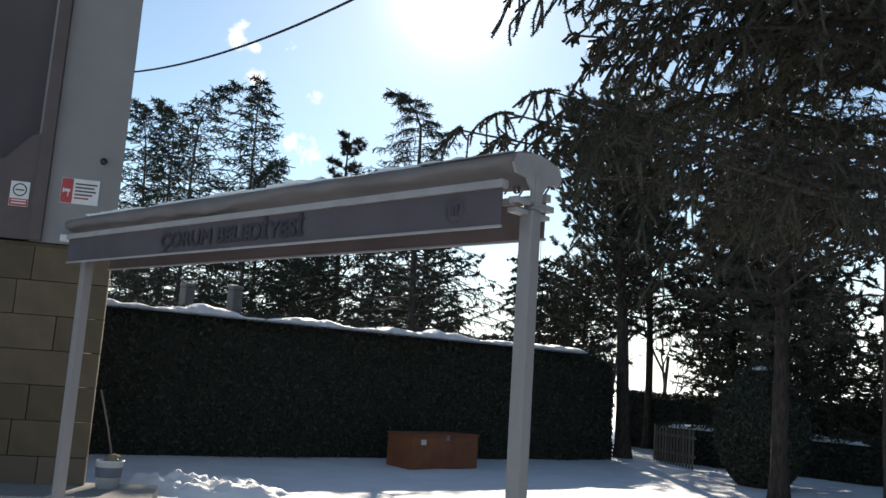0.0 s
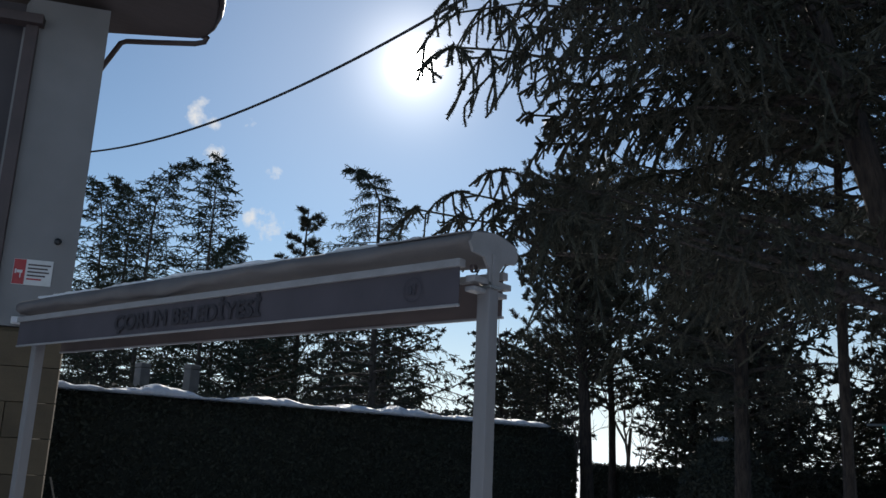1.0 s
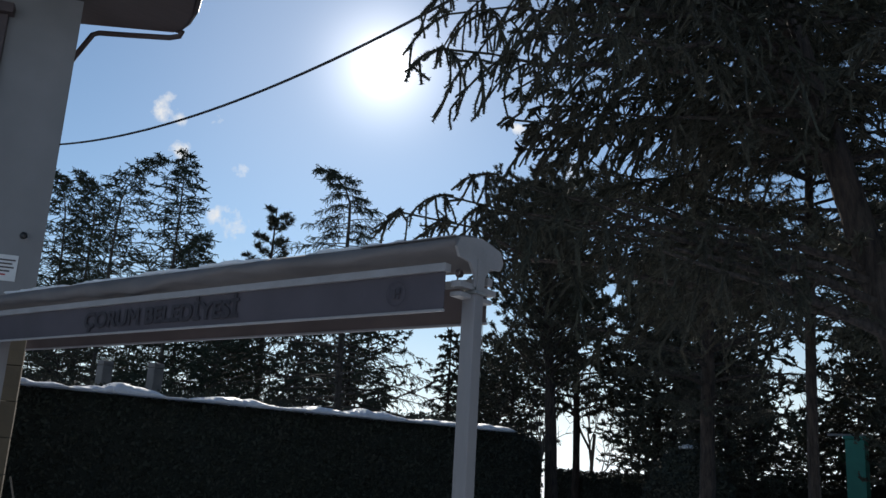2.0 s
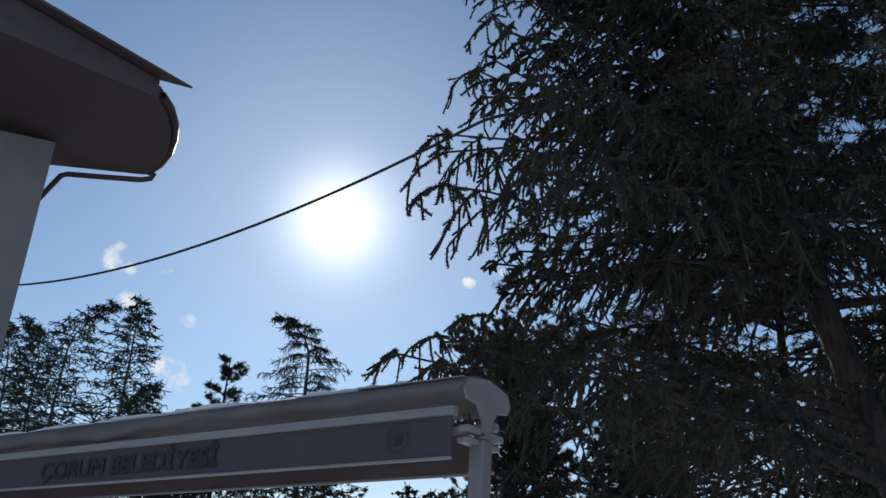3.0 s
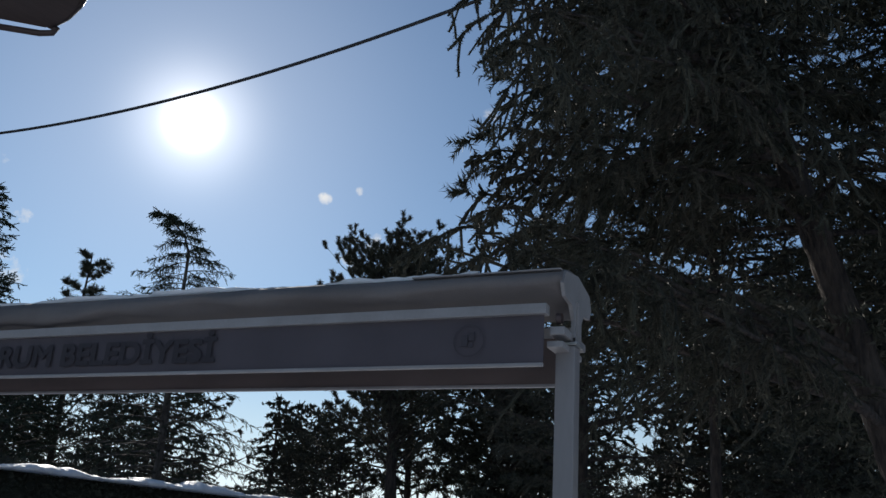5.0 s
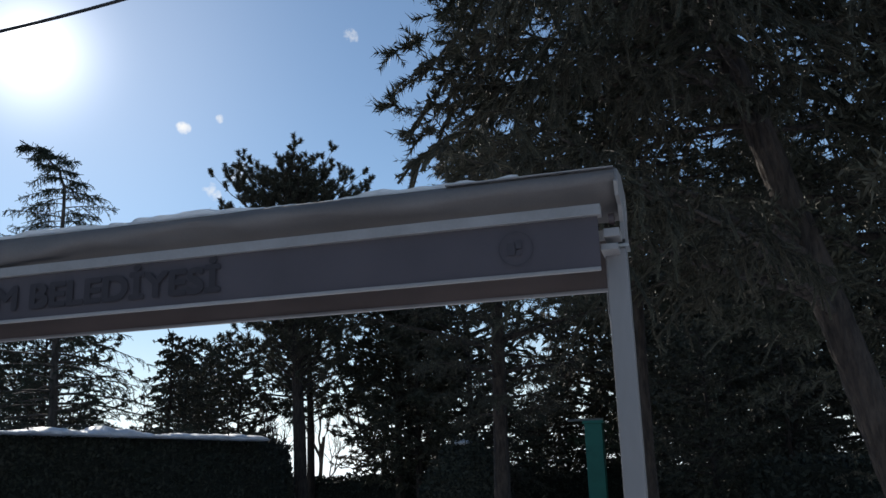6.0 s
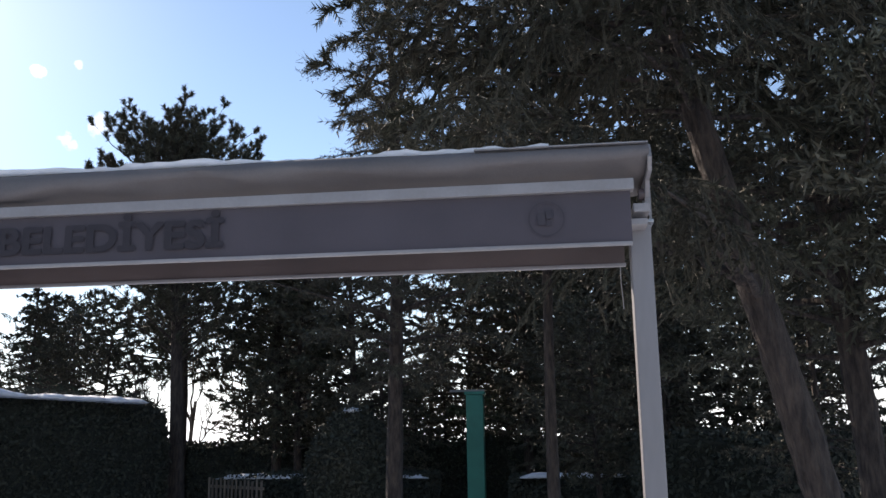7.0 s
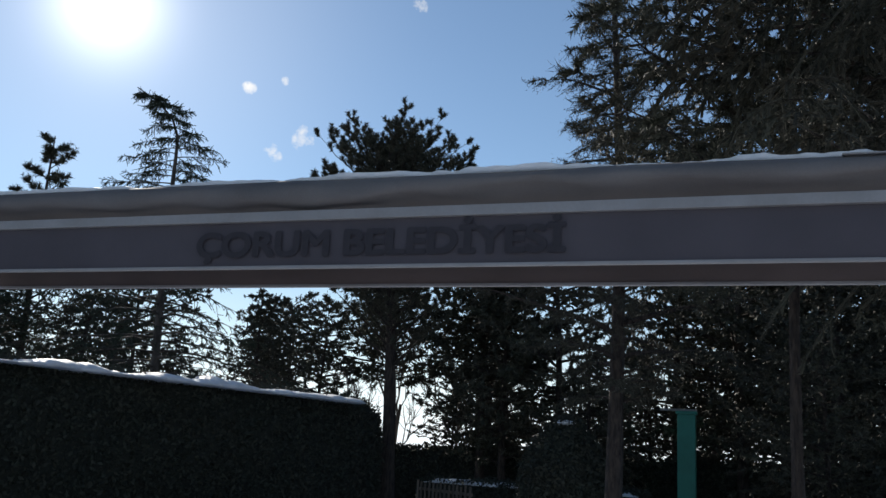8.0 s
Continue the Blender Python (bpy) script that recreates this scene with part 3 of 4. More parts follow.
# ---- building ----
CORNER = (-11.1, 5.1)
ANG = radians(35)
BUILD = Matrix(((-math.sin(ANG), math.cos(ANG), 0, CORNER[0]), (-math.cos(ANG), -math.sin(ANG), 0, CORNER[1]), (0, 0, 1, 0), (0, 0, 0, 1)))
house = thing("house", "two-storey plastered building, sandstone base, wide dark eaves", "building")
house.matrix_world = BUILD
UL, ND = 6.0, -6.0
bm = bmesh.new()
plan = [(0.0, 0.0), (0.98, 0.0), (3.6, ND), (2.2, ND)]
lo, hi = [bm.verts.new((u, n, 3.04)) for u, n in plan], [bm.verts.new((u, n, 7.36)) for u, n in plan]
bm.faces.new(lo), bm.faces.new(hi)
for i in range(4):
    bm.faces.new((lo[i], lo[(i + 1) % 4], hi[(i + 1) % 4], hi[i]))
bmesh.ops.recalc_face_normals(bm, faces=bm.faces)
part("wall", bm, PLASTER, house, "white plaster wall")
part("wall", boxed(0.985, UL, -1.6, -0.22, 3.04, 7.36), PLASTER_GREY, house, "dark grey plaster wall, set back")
part("base_wall", boxed(0.32, UL, -1.6, -0.06, -0.1, 3.03), MORTAR, house, "mortared base wall")
# vertical brown casing beside the white wall, with its head
part("casing", boxed(0.84, 0.99, -0.02, 0.075, 3.05, 6.95, bevel=0.012), BROWN, house, "dark brown vertical casing")
part("casing_head", boxed(0.78, 1.5, -0.04, 0.16, 6.95, 7.08, bevel=0.012), BROWN, house, "dark brown beam head")
bm = bmesh.new()
prof = [(0.99, 3.05), (1.75, 3.05), (1.75, 4.0), (1.38, 4.03), (1.10, 4.36), (0.99, 4.40)]
vs = [bm.verts.new((u, 0.03, z)) for u, z in prof]
ext = bmesh.ops.extrude_face_region(bm, geom=[bm.faces.new(vs)])
for v in ext["geom"]:
    if isinstance(v, bmesh.types.BMVert):
        v.co.y = -0.215
bmesh.ops.recalc_face_normals(bm, faces=bm.faces)
part("lower_panel", bm, BROWN, house, "dark brown slanted panel")
# roof over the front, rising to the ridge
bm = bmesh.new()


def prism(bm, section, n0, n1):
    a = [bm.verts.new((u, n0, z)) for u, z in section]
    b = [bm.verts.new((u, n1, z)) for u, z in section]
    bm.faces.new(a), bm.faces.new(b[::-1])
    for i in range(len(a)):
        j = (i + 1) % len(a)
        bm.faces.new((a[i], b[i], b[j], a[j]))
    bmesh.ops.recalc_face_normals(bm, faces=bm.faces)


edge = [(-1.14, 1.98), (-1.26, 1.74), (-1.35, 1.40), (-1.38, 1.0), (-1.36, 0.6), (-1.29, 0.25), (-1.16, -0.06)]
plan = [(5.0, 1.98)] + edge + [(0.3, -1.05), (0.3, -1.3), (5.0, -1.3)]
lo = [bm.verts.new((u, n, 7.17 + 0.205 * (u + 1.3))) for u, n in plan]
hi = [bm.verts.new((u, n, 7.33 + 0.205 * (u + 1.3))) for u, n in plan]
bm.faces.new(lo), bm.faces.new(hi)
for k in range(len(lo)):
    q = (k + 1) % len(lo)
    bm.faces.new((lo[k], lo[q], hi[q], hi[k]))
bmesh.ops.recalc_face_normals(bm, faces=bm.faces)
part("soffit", bm, SOFFIT, house, "dark boarded soffit")
bm = bmesh.new()
prism(bm, [(-1.12, 7.37), (5.0, 8.62), (5.0, 9.60), (-1.12, 7.45)], -0.06, 1.97)
part("gable_board", bm, BROWN, house, "dark brown gable boarding")
bm = bmesh.new()
plan = [(5.0, 2.14), (-1.48, 2.14), (-1.10, 1.93), (-1.16, 1.4), (-1.18, 0.8), (-1.12, 0.2), (-1.0, -0.12), (5.0, -0.12)]
lo = [bm.verts.new((u, n, 7.335 + 0.36 * (u + 1.48))) for u, n in plan]
hi = [bm.verts.new((u, n, 7.36 + 0.366 * (u + 1.48))) for u, n in plan]
bm.faces.new(lo), bm.faces.new(hi)
for k in range(len(lo)):
    q = (k + 1) % len(lo)
    bm.faces.new((lo[k], lo[q], hi[q], hi[k]))
bmesh.ops.recalc_face_normals(bm, faces=bm.faces)
part("roof", bm, TILE, house, "dark sheet-metal roof with pointed verge")
bm = bmesh.new()
prism(bm, [(2.2, 7.37), (UL, 9.2), (UL, 9.4), (2.2, 7.5)], ND, -0.13)
part("rear_roof", bm, TILE, house, "dark sheet-metal roof")
gut = [(u - 0.035, n, 7.25) for u, n in edge]
tube("gutter", gut, 0.05, BROWN, house, 10, "dark brown eaves gutter")
tube("downpipe", [(-1.27, 0.0, 7.22), (-1.24, -0.06, 7.16), (-1.12, -0.14, 7.15), (-0.6, -0.52, 7.25), (-0.16, -0.82, 7.33), (-0.08, -0.85, 7.30), (0.09, -0.80, 6.92), (0.18, -0.80, 6.72), (0.21, -0.80, 6.4), (0.22, -0.80, 5.6)],
     0.038, BROWN, house, 10, "dark brown swan-neck downpipe")
# warning signs, camera, wall box
sign = thing("security_sign", "white and red warning sign with small print, on plaster", "sign")
sign.matrix_world = BUILD
part("plate", boxed(0.245, 0.695, 0.004, 0.012, 3.555, 3.875, bevel=0.003), WHITE, sign, "white plate")
part("red_field", boxed(0.555, 0.690, 0.0125, 0.0145, 3.56, 3.87), RED, sign, "red field with pale camera shape")
bm = boxed(0.585, 0.65, 0.015, 0.017, 3.70, 3.735)
box(bm, 0.60, 0.612, 0.015, 0.017, 3.64, 3.70)
box(bm, 0.655, 0.672, 0.015, 0.017, 3.69, 3.745)
part("camera_symbol", bm, WHITE, sign)
for k, (w0, w1) in enumerate(((0.27, 0.53), (0.30, 0.53), (0.28, 0.53), (0.32, 0.53), (0.36, 0.53))):
    part("print_line", boxed(w0, w1, 0.0125, 0.0145, 3.80 - k * 0.045, 3.82 - k * 0.045), RED if k > 3 else BROWN, sign)
sign = thing("no_smoking_sign", "small white and red no-smoking sign on brown panel", "sign")
sign.matrix_world = BUILD
part("plate", boxed(1.045, 1.265, 0.034, 0.042, 3.45, 3.76, bevel=0.003), WHITE, sign, "white plate")
part("red_field", boxed(1.05, 1.26, 0.043, 0.045, 3.455, 3.545), RED, sign, "red strip")
bm = bmesh.new()
cc = [[bm.verts.new((1.155 + r * math.cos(a), 0.044, 3.655 + r * math.sin(a))) for a in np.linspace(0, 2 * math.pi, 28, endpoint=False)] for r in (0.066, 0.082)]
for i in range(28):
    bm.faces.new((cc[0][i], cc[0][(i + 1) % 28], cc[1][(i + 1) % 28], cc[1][i]))
box(bm, 1.105, 1.205, 0.043, 0.045, 3.645, 3.662)
part("ring_symbol", bm, BLACK, sign)
for k in range(2):
    part("print_line", boxed(1.07, 1.24, 0.0455, 0.047, 3.515 - k * 0.035, 3.53 - k * 0.035), WHITE, sign)
camd = thing("wall_camera", "small dark dome camera on white plaster wall", "camera")
camd.matrix_world = BUILD
tube("mount", [(0.23, 0.0, 4.13), (0.23, 0.03, 4.13)], 0.045, WHITE, camd, 16)
bm = bmesh.new()
bmesh.ops.create_uvsphere(bm, u_segments=16, v_segments=10, radius=0.045, matrix=Matrix.Translation((0.23, 0.045, 4.125)))
part("lens_dome", bm, BLACK, camd, "", True)
wb = thing("wall_lamp", "small white bulkhead lamp above the stone base", "lamp")
wb.matrix_world = BUILD
part("housing", boxed(0.42, 0.62, 0.0, 0.09, 3.06, 3.15, bevel=0.015), WHITE, wb)
part("cover", boxed(0.44, 0.60, 0.09, 0.11, 3.075, 3.135, bevel=0.008), ZINC, wb)

# overhead cable from the wall corner into the trees
pts = []
for k in range(34):
    s = 6.9 * k / 33
    pts.append((CORNER[0] + s * math.cos(radians(-5)), CORNER[1] + s * math.sin(radians(-5)), 5.362 - 0.170 * s + 0.02296 * s * s))
# inside the crown it swings round to its fixing on the spruce trunk
c0, c1, c2 = Vector(pts[-1]), Vector(pts[-1]) + Vector((0.55, -0.02, 0.09)), Vector((-2.86, 7.52, 6.6))
pts += [tuple(c0 * (1 - q) ** 2 + c1 * 2 * q * (1 - q) + c2 * q * q) for q in np.linspace(0.05, 1, 20)]
cable = tube("overhead_cable", pts, 0.0125, RUBBER, None, 8)
tagged(cable, "black overhead cable sagging from the building to the trees", "cable")

# step, snow heap, pail, broom
slab = part("doorstep", boxed(-0.85, 5.0, -0.3, 1.1, -0.05, 0.14, bevel=0.02), CONCRETE, None)
slab.matrix_world = BUILD
tagged(slab, "low concrete slab along the sandstone wall", "step")
SLABTOP = 0.14
pl = BUILD @ Vector((-0.28, 0.16, SLABTOP))
pail = thing("pail", "pale pail with faded blue stripe standing beside wall", "bucket", pl)
bm = bmesh.new()
rings = []
for r, z in ((0.0, 0.004), (0.13, 0.0), (0.165, 0.31), (0.172, 0.315), (0.172, 0.33), (0.158, 0.33), (0.125, 0.02), (0.0, 0.02)):
    rings.append([bm.verts.new((r * math.cos(a), r * math.sin(a), z)) for a in np.linspace(0, 2 * math.pi, 20, endpoint=False)])
for a, b in zip(rings, rings[1:]):
    for i in range(20):
        bm.faces.new((a[i], a[(i + 1) % 20], b[(i + 1) % 20], b[i]))
bmesh.ops.remove_doubles(bm, verts=bm.verts, dist=0.0005)
part("bucket_body", bm, ZINC, pail, "", True)
bm = bmesh.new()
ra = [[bm.verts.new((r * math.cos(a), r * math.sin(a), z)) for a in np.linspace(0, 2 * math.pi, 20, endpoint=False)] for r, z in ((0.147, 0.13), (0.160, 0.25))]
for i in range(20):
    bm.faces.new((ra[0][i], ra[0][(i + 1) % 20], ra[1][(i + 1) % 20], ra[1][i]))
part("stripe", bm, BLUE, pail, "faded blue stripe", True)
tube("bail", [(0.17 * math.cos(a), 0.03, 0.32 + 0.04 * math.sin(a)) for a in np.linspace(0, math.pi, 12)], 0.004, STEEL, pail, 6)
mop = thing("mop", "worn mop standing in the pail, leaning on wall", "mop", pl)
tube("handle", [(0.03, 0.03, 0.26), (-0.06, -0.04, 0.7), (-0.17, -0.13, 1.15)], 0.012, WOOD, mop, 8)
bm = bmesh.new()
bmesh.ops.create_icosphere(bm, subdivisions=3, radius=0.09, matrix=Matrix.Translation((0.02, 0.02, 0.335)) @ Matrix.Diagonal((1, 1, 0.75, 1)))
for v in bm.verts:
    v.co += v.normal * 0.03 * noise.noise(v.co * 30)
part("mop_head", bm, WOOD, mop, "", True)
heap = bmesh.new()
bmesh.ops.create_grid(heap, x_segments=44, y_segments=30, size=1.0)
for v in heap.verts:
    x, y = v.co.x, v.co.y
    k = max(0.0, 1 - x * x - y * y)
    v.co = Vector((x * 1.25, y * 0.6, -0.03 + 0.30 * k ** 0.7 * (0.7 + 0.6 * noise.noise((x * 4, y * 3, 1)) + 0.35 * noise.noise((x * 11, y * 8, 4)))))
heap = part("snow_mound", heap, SNOW, None, "", True)
heap.matrix_world = Matrix.Translation((-11.1, 6.75, 0.0)) @ pose(0, 0, 0, 0, 0, 48)
tagged(heap, "shovelled lumpy snow mound beside the doorstep", "snow mound")

# ---- hedges ----


def hedge(name, label, a, b, depth, height, seed, leaves, leaf=0.05, lift=0.0, round_end=0.5, drop=0.14, group="hedges"):
    """A clipped hedge from a to b: solid core, coloured dark for the shade inside, then a skin of small leaves with an
    uneven outline.
    """
    rng = np.random.default_rng(seed)
    a, b = Vector((*a, 0)), Vector((*b, 0))
    length = (b - a).length
    rz = math.degrees(math.atan2(b.y - a.y, b.x - a.x))
    ob = thing(name, label, "hedge", (a.x, a.y, lift), group, "", rz)
    m, k = max(6, int(length / 0.25)), 24

    def skin(s, q, out=0.0):
        """s along, q round the section from the front foot over the top to the back foot."""
        wob = 0.10 * noise.noise((s * 0.8, q * 5, seed)) + 0.05 * noise.noise((s * 3.1, q * 14, seed + 3)) + out
        end = min(s, length - s)
        sh = 1.0 if end > round_end else math.sqrt(max(0.0, 1 - (1 - end / round_end) ** 2)) * 0.75 + 0.25
        hh = height * (1 - drop + drop * sh) + 0.10 * noise.noise((s * 0.5, 2.0, seed))
        dh = depth / 2 * sh
        per = 2 * hh + 2 * dh
        d = q * per
        if d < hh:
            y, z = -dh - wob, d
            y += 0.12 * max(0, z / hh - 0.85) / 0.15
        elif d < hh + 2 * dh:
            y, z = -dh + (d - hh), hh + wob
        else:
            y, z = dh + wob, max(0.0, per - d)
        return (s, y, z)
    V = np.array([[skin(length * i / (m - 1), j / (k - 1), -0.05) for j in range(k)] for i in range(m)])
    g = np.arange(m * k).reshape(m, k)
    F = np.stack([g[:-1, :-1], g[1:, :-1], g[1:, 1:], g[:-1, 1:]], -1).reshape(-1, 4)
    bm = bmesh.new()
    bm.from_mesh(mesh_from("core", V.reshape(-1, 3), F))
    bm.verts.ensure_lookup_table()
    bm.faces.new([bm.verts[int(i)] for i in g[0]])
    bm.faces.new([bm.verts[int(i)] for i in g[-1][::-1]])
    bmesh.ops.recalc_face_normals(bm, faces=bm.faces)
    part("core", bm, HEDGE_SHADE_CORE, ob, "", True)
    s = length * rng.random(leaves)
    q = np.clip(rng.random(leaves) * 0.72, 0, 1)
    ends = rng.random(leaves) < 0.12
    s = np.where(ends, np.where(rng.random(leaves) < 0.5, length - 0.25 * rng.random(leaves), 0.25 * rng.random(leaves)), s)
    P = np.array([skin(float(x), float(y), 0.03 + 0.05 * float(z)) for x, y, z in zip(s, q, rng.normal(size=leaves))])
    u = unitv(rng.normal(size=(leaves, 3)))
    w = unitv(np.cross(u, rng.normal(size=(leaves, 3))))
    lf = leaf * rng.uniform(0.6, 1.4, (leaves, 1))
    quad = np.stack([P - u * lf, P + w * lf * 0.5, P + u * lf, P - w * lf * 0.5], 1).reshape(-1, 3)
    lv = link("leaves", mesh_from("leaves", quad, np.arange(len(quad)).reshape(-1, 4)), HEDGE_LEAF, ob)
    return ob, length


H0, H1 = Vector((-17.2, 2.0, 0)), Vector((-12.6, 20.5, 0))
hd = (H1 - H0).normalized()
hback = Vector((-hd.y, hd.x, 0))
hc0, hc1 = H0 + hback * 0.9, H1 + hback * 0.9
hedge("tall_hedge", "tall clipped dark evergreen hedge with snow on top", (hc0.x, hc0.y), (hc1.x, hc1.y), 1.8, 2.68, 11, 48000, 0.045, round_end=1.5, drop=0.26)
tagged(snow_strip("hedge_snow", "melting snow lying along the top of the tall hedge", lambda s: (hc0 - hback * 0.72 + hd * (s + 0.4) + Vector((0, 0, 2.66)), -hback, (0, 0, 1)), (H1 - H0).length - 2.0, 1.05, 0.17, 5.0, 0.05, 13, patch=0.22), category="snow")
hedge("back_hedge", "lower dark hedge across the back of the yard", (-16.5, 27.4), (-2.0, 26.2), 1.2, 1.72, 12, 14000, 0.06)
hedge("front_hedge", "knee-high dark hedge with snow along its top", (-12.6, 22.6), (-6.7, 22.0), 0.9, 0.9, 13, 9000, 0.05)
tagged(snow_strip("front_hedge_snow", "snow lying on the knee-high hedge", lambda s: ((-12.4 + s, 22.55 - 0.1 * s, 0.9), (0, 1, 0), (0, 0, 1)), 5.5, 0.8, 0.12, 8.0), category="snow")
hedge("front_hedge", "knee-high dark hedge with snow along its top", (-4.9, 20.3), (2.5, 19.4), 0.9, 0.95, 14, 9000, 0.05)
tagged(snow_strip("front_hedge_snow", "snow lying on the knee-high hedge", lambda s: ((-4.7 + s, 20.27 - 0.122 * s, 0.95), (0, 1, 0), (0, 0, 1)), 7.0, 0.7, 0.10, 18.0), category="snow")

hedge("side_hedge", "shoulder-high dark hedge under the pines", (-2.4, 17.4), (6.5, 14.2), 1.0, 1.75, 15, 12000, 0.06)
hedge("back_hedge", "lower dark hedge across the back of the yard", (-2.0, 26.2), (9.5, 20.5), 1.2, 1.9, 16, 10000, 0.06)

# clipped cone-shaped bush
bush = thing("clipped_bush", "dark clipped rounded bush with a snow cap", "bush", (-7.95, 18.0, 0))
rngb = np.random.default_rng(4)
bm = bmesh.new()
bmesh.ops.create_icosphere(bm, subdivisions=4, radius=1.0)
for v in bm.verts:
    z = v.co.z
    w = 0.86 * (1 - max(0.0, z) ** 2.2 * 0.35)
    v.co = Vector((v.co.x * w, v.co.y * w, 1.15 + z * 1.22)) + v.normal * 0.07 * noise.noise(v.co * 3)
    v.co.z = max(v.co.z, -0.02)
# closed filler whose dark colour stands in for shade behind the leaves
part("core", bm, HEDGE_SHADE_CORE, bush, "", True)
dirs = unitv(rngb.normal(size=(14000, 3)))
wd = 0.9 * (1 - np.clip(dirs[:, 2], 0, 1) ** 2.2 * 0.35)
Pb = np.stack([dirs[:, 0] * wd, dirs[:, 1] * wd, np.maximum(0.02, 1.15 + dirs[:, 2] * 1.27)], 1) * (1 + rngb.normal(0, 0.03, (14000, 1)))
ub = unitv(rngb.normal(size=Pb.shape))
wb_ = unitv(np.cross(ub, rngb.normal(size=Pb.shape)))
lf = 0.045 * rngb.uniform(0.6, 1.4, (14000, 1))
qd = np.stack([Pb - ub * lf, Pb + wb_ * lf * 0.5, Pb + ub * lf, Pb - wb_ * lf * 0.5], 1).reshape(-1, 3)
link("leaves", mesh_from("leaves", qd, np.arange(len(qd)).reshape(-1, 4)), HEDGE_LEAF, bush)
bm = bmesh.new()
bmesh.ops.create_icosphere(bm, subdivisions=3, radius=1.0)
for v in bm.verts:
    v.co = Vector((v.co.x * 0.2, v.co.y * 0.3, 2.38 + v.co.z * 0.06 + 0.03 * noise.noise(v.co * 3)))
part("snow_cap", bm, SNOW, bush, "small snow cap", True)

# brown chest in front of the hedge
chest = thing("storage_chest", "brown painted metal chest standing in snow by hedge", "chest", (-12.5, 12.4, 0), rz=86.5)
part("chest_body", boxed(0, 1.86, 0, 0.72, -0.02, 0.62, bevel=0.015), RUST, chest)
part("lid", boxed(-0.02, 1.88, -0.02, 0.74, 0.623, 0.66, bevel=0.012), RUST, chest, "flat brown lid")
part("paper_label", boxed(0.22, 0.36, -0.006, -0.001, 0.45, 0.55), WHITE, chest, "small white paper label")
part("hasp", boxed(0.90, 0.98, -0.03, -0.001, 0.53, 0.64, bevel=0.004), STEEL, chest, "steel hasp")

# teal pillar
pillar = thing("gate_pillar", "teal painted square pillar behind the canopy", "pillar", (-5.95, 24.0, 0))
part("shaft", boxed(-0.225, 0.225, -0.225, 0.225, -0.05, 2.95, bevel=0.015), TEAL, pillar)
part("cap", boxed(-0.265, 0.265, -0.265, 0.265, 2.951, 3.03, bevel=0.015), TEAL, pillar, "dull teal cap")
part("bracket_arm", boxed(-0.68, 0.26, -0.05, 0.05, 3.031, 3.09, bevel=0.01), CONCRETE, pillar, "short grey arm")

# pickets
fence = thing("picket_fence", "low weathered wooden picket fence before the hedge", "fence", (-12.5, 22.0, 0), rz=-40)
for z in (0.25, 0.7):
    part("rail", boxed(0, 2.5, 0.02, 0.06, z, z + 0.07, bevel=0.006), WOOD, fence)
pk = None
for i in range(14):
    if pk is None:
        pk = part("picket", boxed(-0.035, 0.035, -0.012, 0.012, -0.03, 0.95, bevel=0.006), WOOD, fence)
        pk.location = (0.05, 0, 0)
    else:
        c = new("picket", pk.data)
        c.parent, c.location, c.rotation_euler = fence, (0.05 + i * 0.185, 0, -0.03 * (i % 3)), (0, 0.02 * math.sin(i * 5), 0)

# stone pillars behind the hedge and a headstone
for x, y, h in ((-19.2, 11.4, 3.62), (-18.2, 12.05, 3.62)):
    gp = thing("stone_pillar", "pale square stone pillar rising behind the hedge", "pillar", (x, y, 0), "stone pillars")
    part("shaft", boxed(-0.13, 0.13, -0.13, 0.13, -0.05, h - 0.12, bevel=0.02), GRAVE, gp)
    part("cap", boxed(-0.14, 0.14, -0.14, 0.14, h - 0.118, h, bevel=0.055), GRAVE, gp)
hs = bmesh.new()
prism_pts = [(-0.22, 0), (0.22, 0), (0.22, 1.55), (0.16, 1.78), (0.0, 1.9), (-0.16, 1.78), (-0.22, 1.55)]
prism(hs, prism_pts, -0.07, 0.07)
hs = part("headstone", hs, GRAVE, None)
hs.location = (-17.1, 31.5, 0)
tagged(hs, "small round-topped stone marker far behind the hedge", "headstone")

# ---- trees near the canopy ----
SPRUCE_LIMBS = ((5.5, (-3.83, 3.09, 4.02)), (5.6, (-4.0, 3.35, 4.42)), (5.7, (-4.29, 3.74, 4.85)), (5.2, (-3.55, 3.55, 4.3)), (6.5, (-4.40, 4.35, 5.80)), (6.3, (-4.2, 4.44, 5.5)),
                (7.0, (-4.35, 4.5, 6.4)), (7.5, (-4.6, 4.6, 6.95)), (6.0, (-3.5, 3.9, 5.2)), (3.0, (-4.5, 3.55, 3.30)), (3.2, (-4.4, 3.9, 3.50)), (3.4, (-4.3, 4.3, 3.76)),
                (2.9, (-4.1, 4.2, 3.42)), (3.5, (-4.2, 4.75, 3.78)), (2.9, (-3.7, 4.3, 3.35)), (4.6, (-3.9, 5.0, 4.3)))
conifer("spruce_tree", "tall leaning spruce with drooping twigs, rough bark", (-1.44, 7.72, 0), 15.0, 0.15, 3.3, 2.5, 150, 21, lean=(-0.225, -0.02), rise=0.13, sag=0.30, upturn=0.14,
        ns=11, l2=0.22, droop=0.60, nt=8, tw=0.11, K=5, nl=0.030, nw=0.015, spread=0.75, bark=BARK, core=0.027, close=True, ragged=0.18, sector=(radians(236), 0.75, 0.5, 0.30), profile=lambda r: (1 - r) ** 0.8 * np.minimum(1, 0.85 + r * 3),
        bare=(radians(254), radians(15), 4.9), reach=SPRUCE_LIMBS, hang=900)
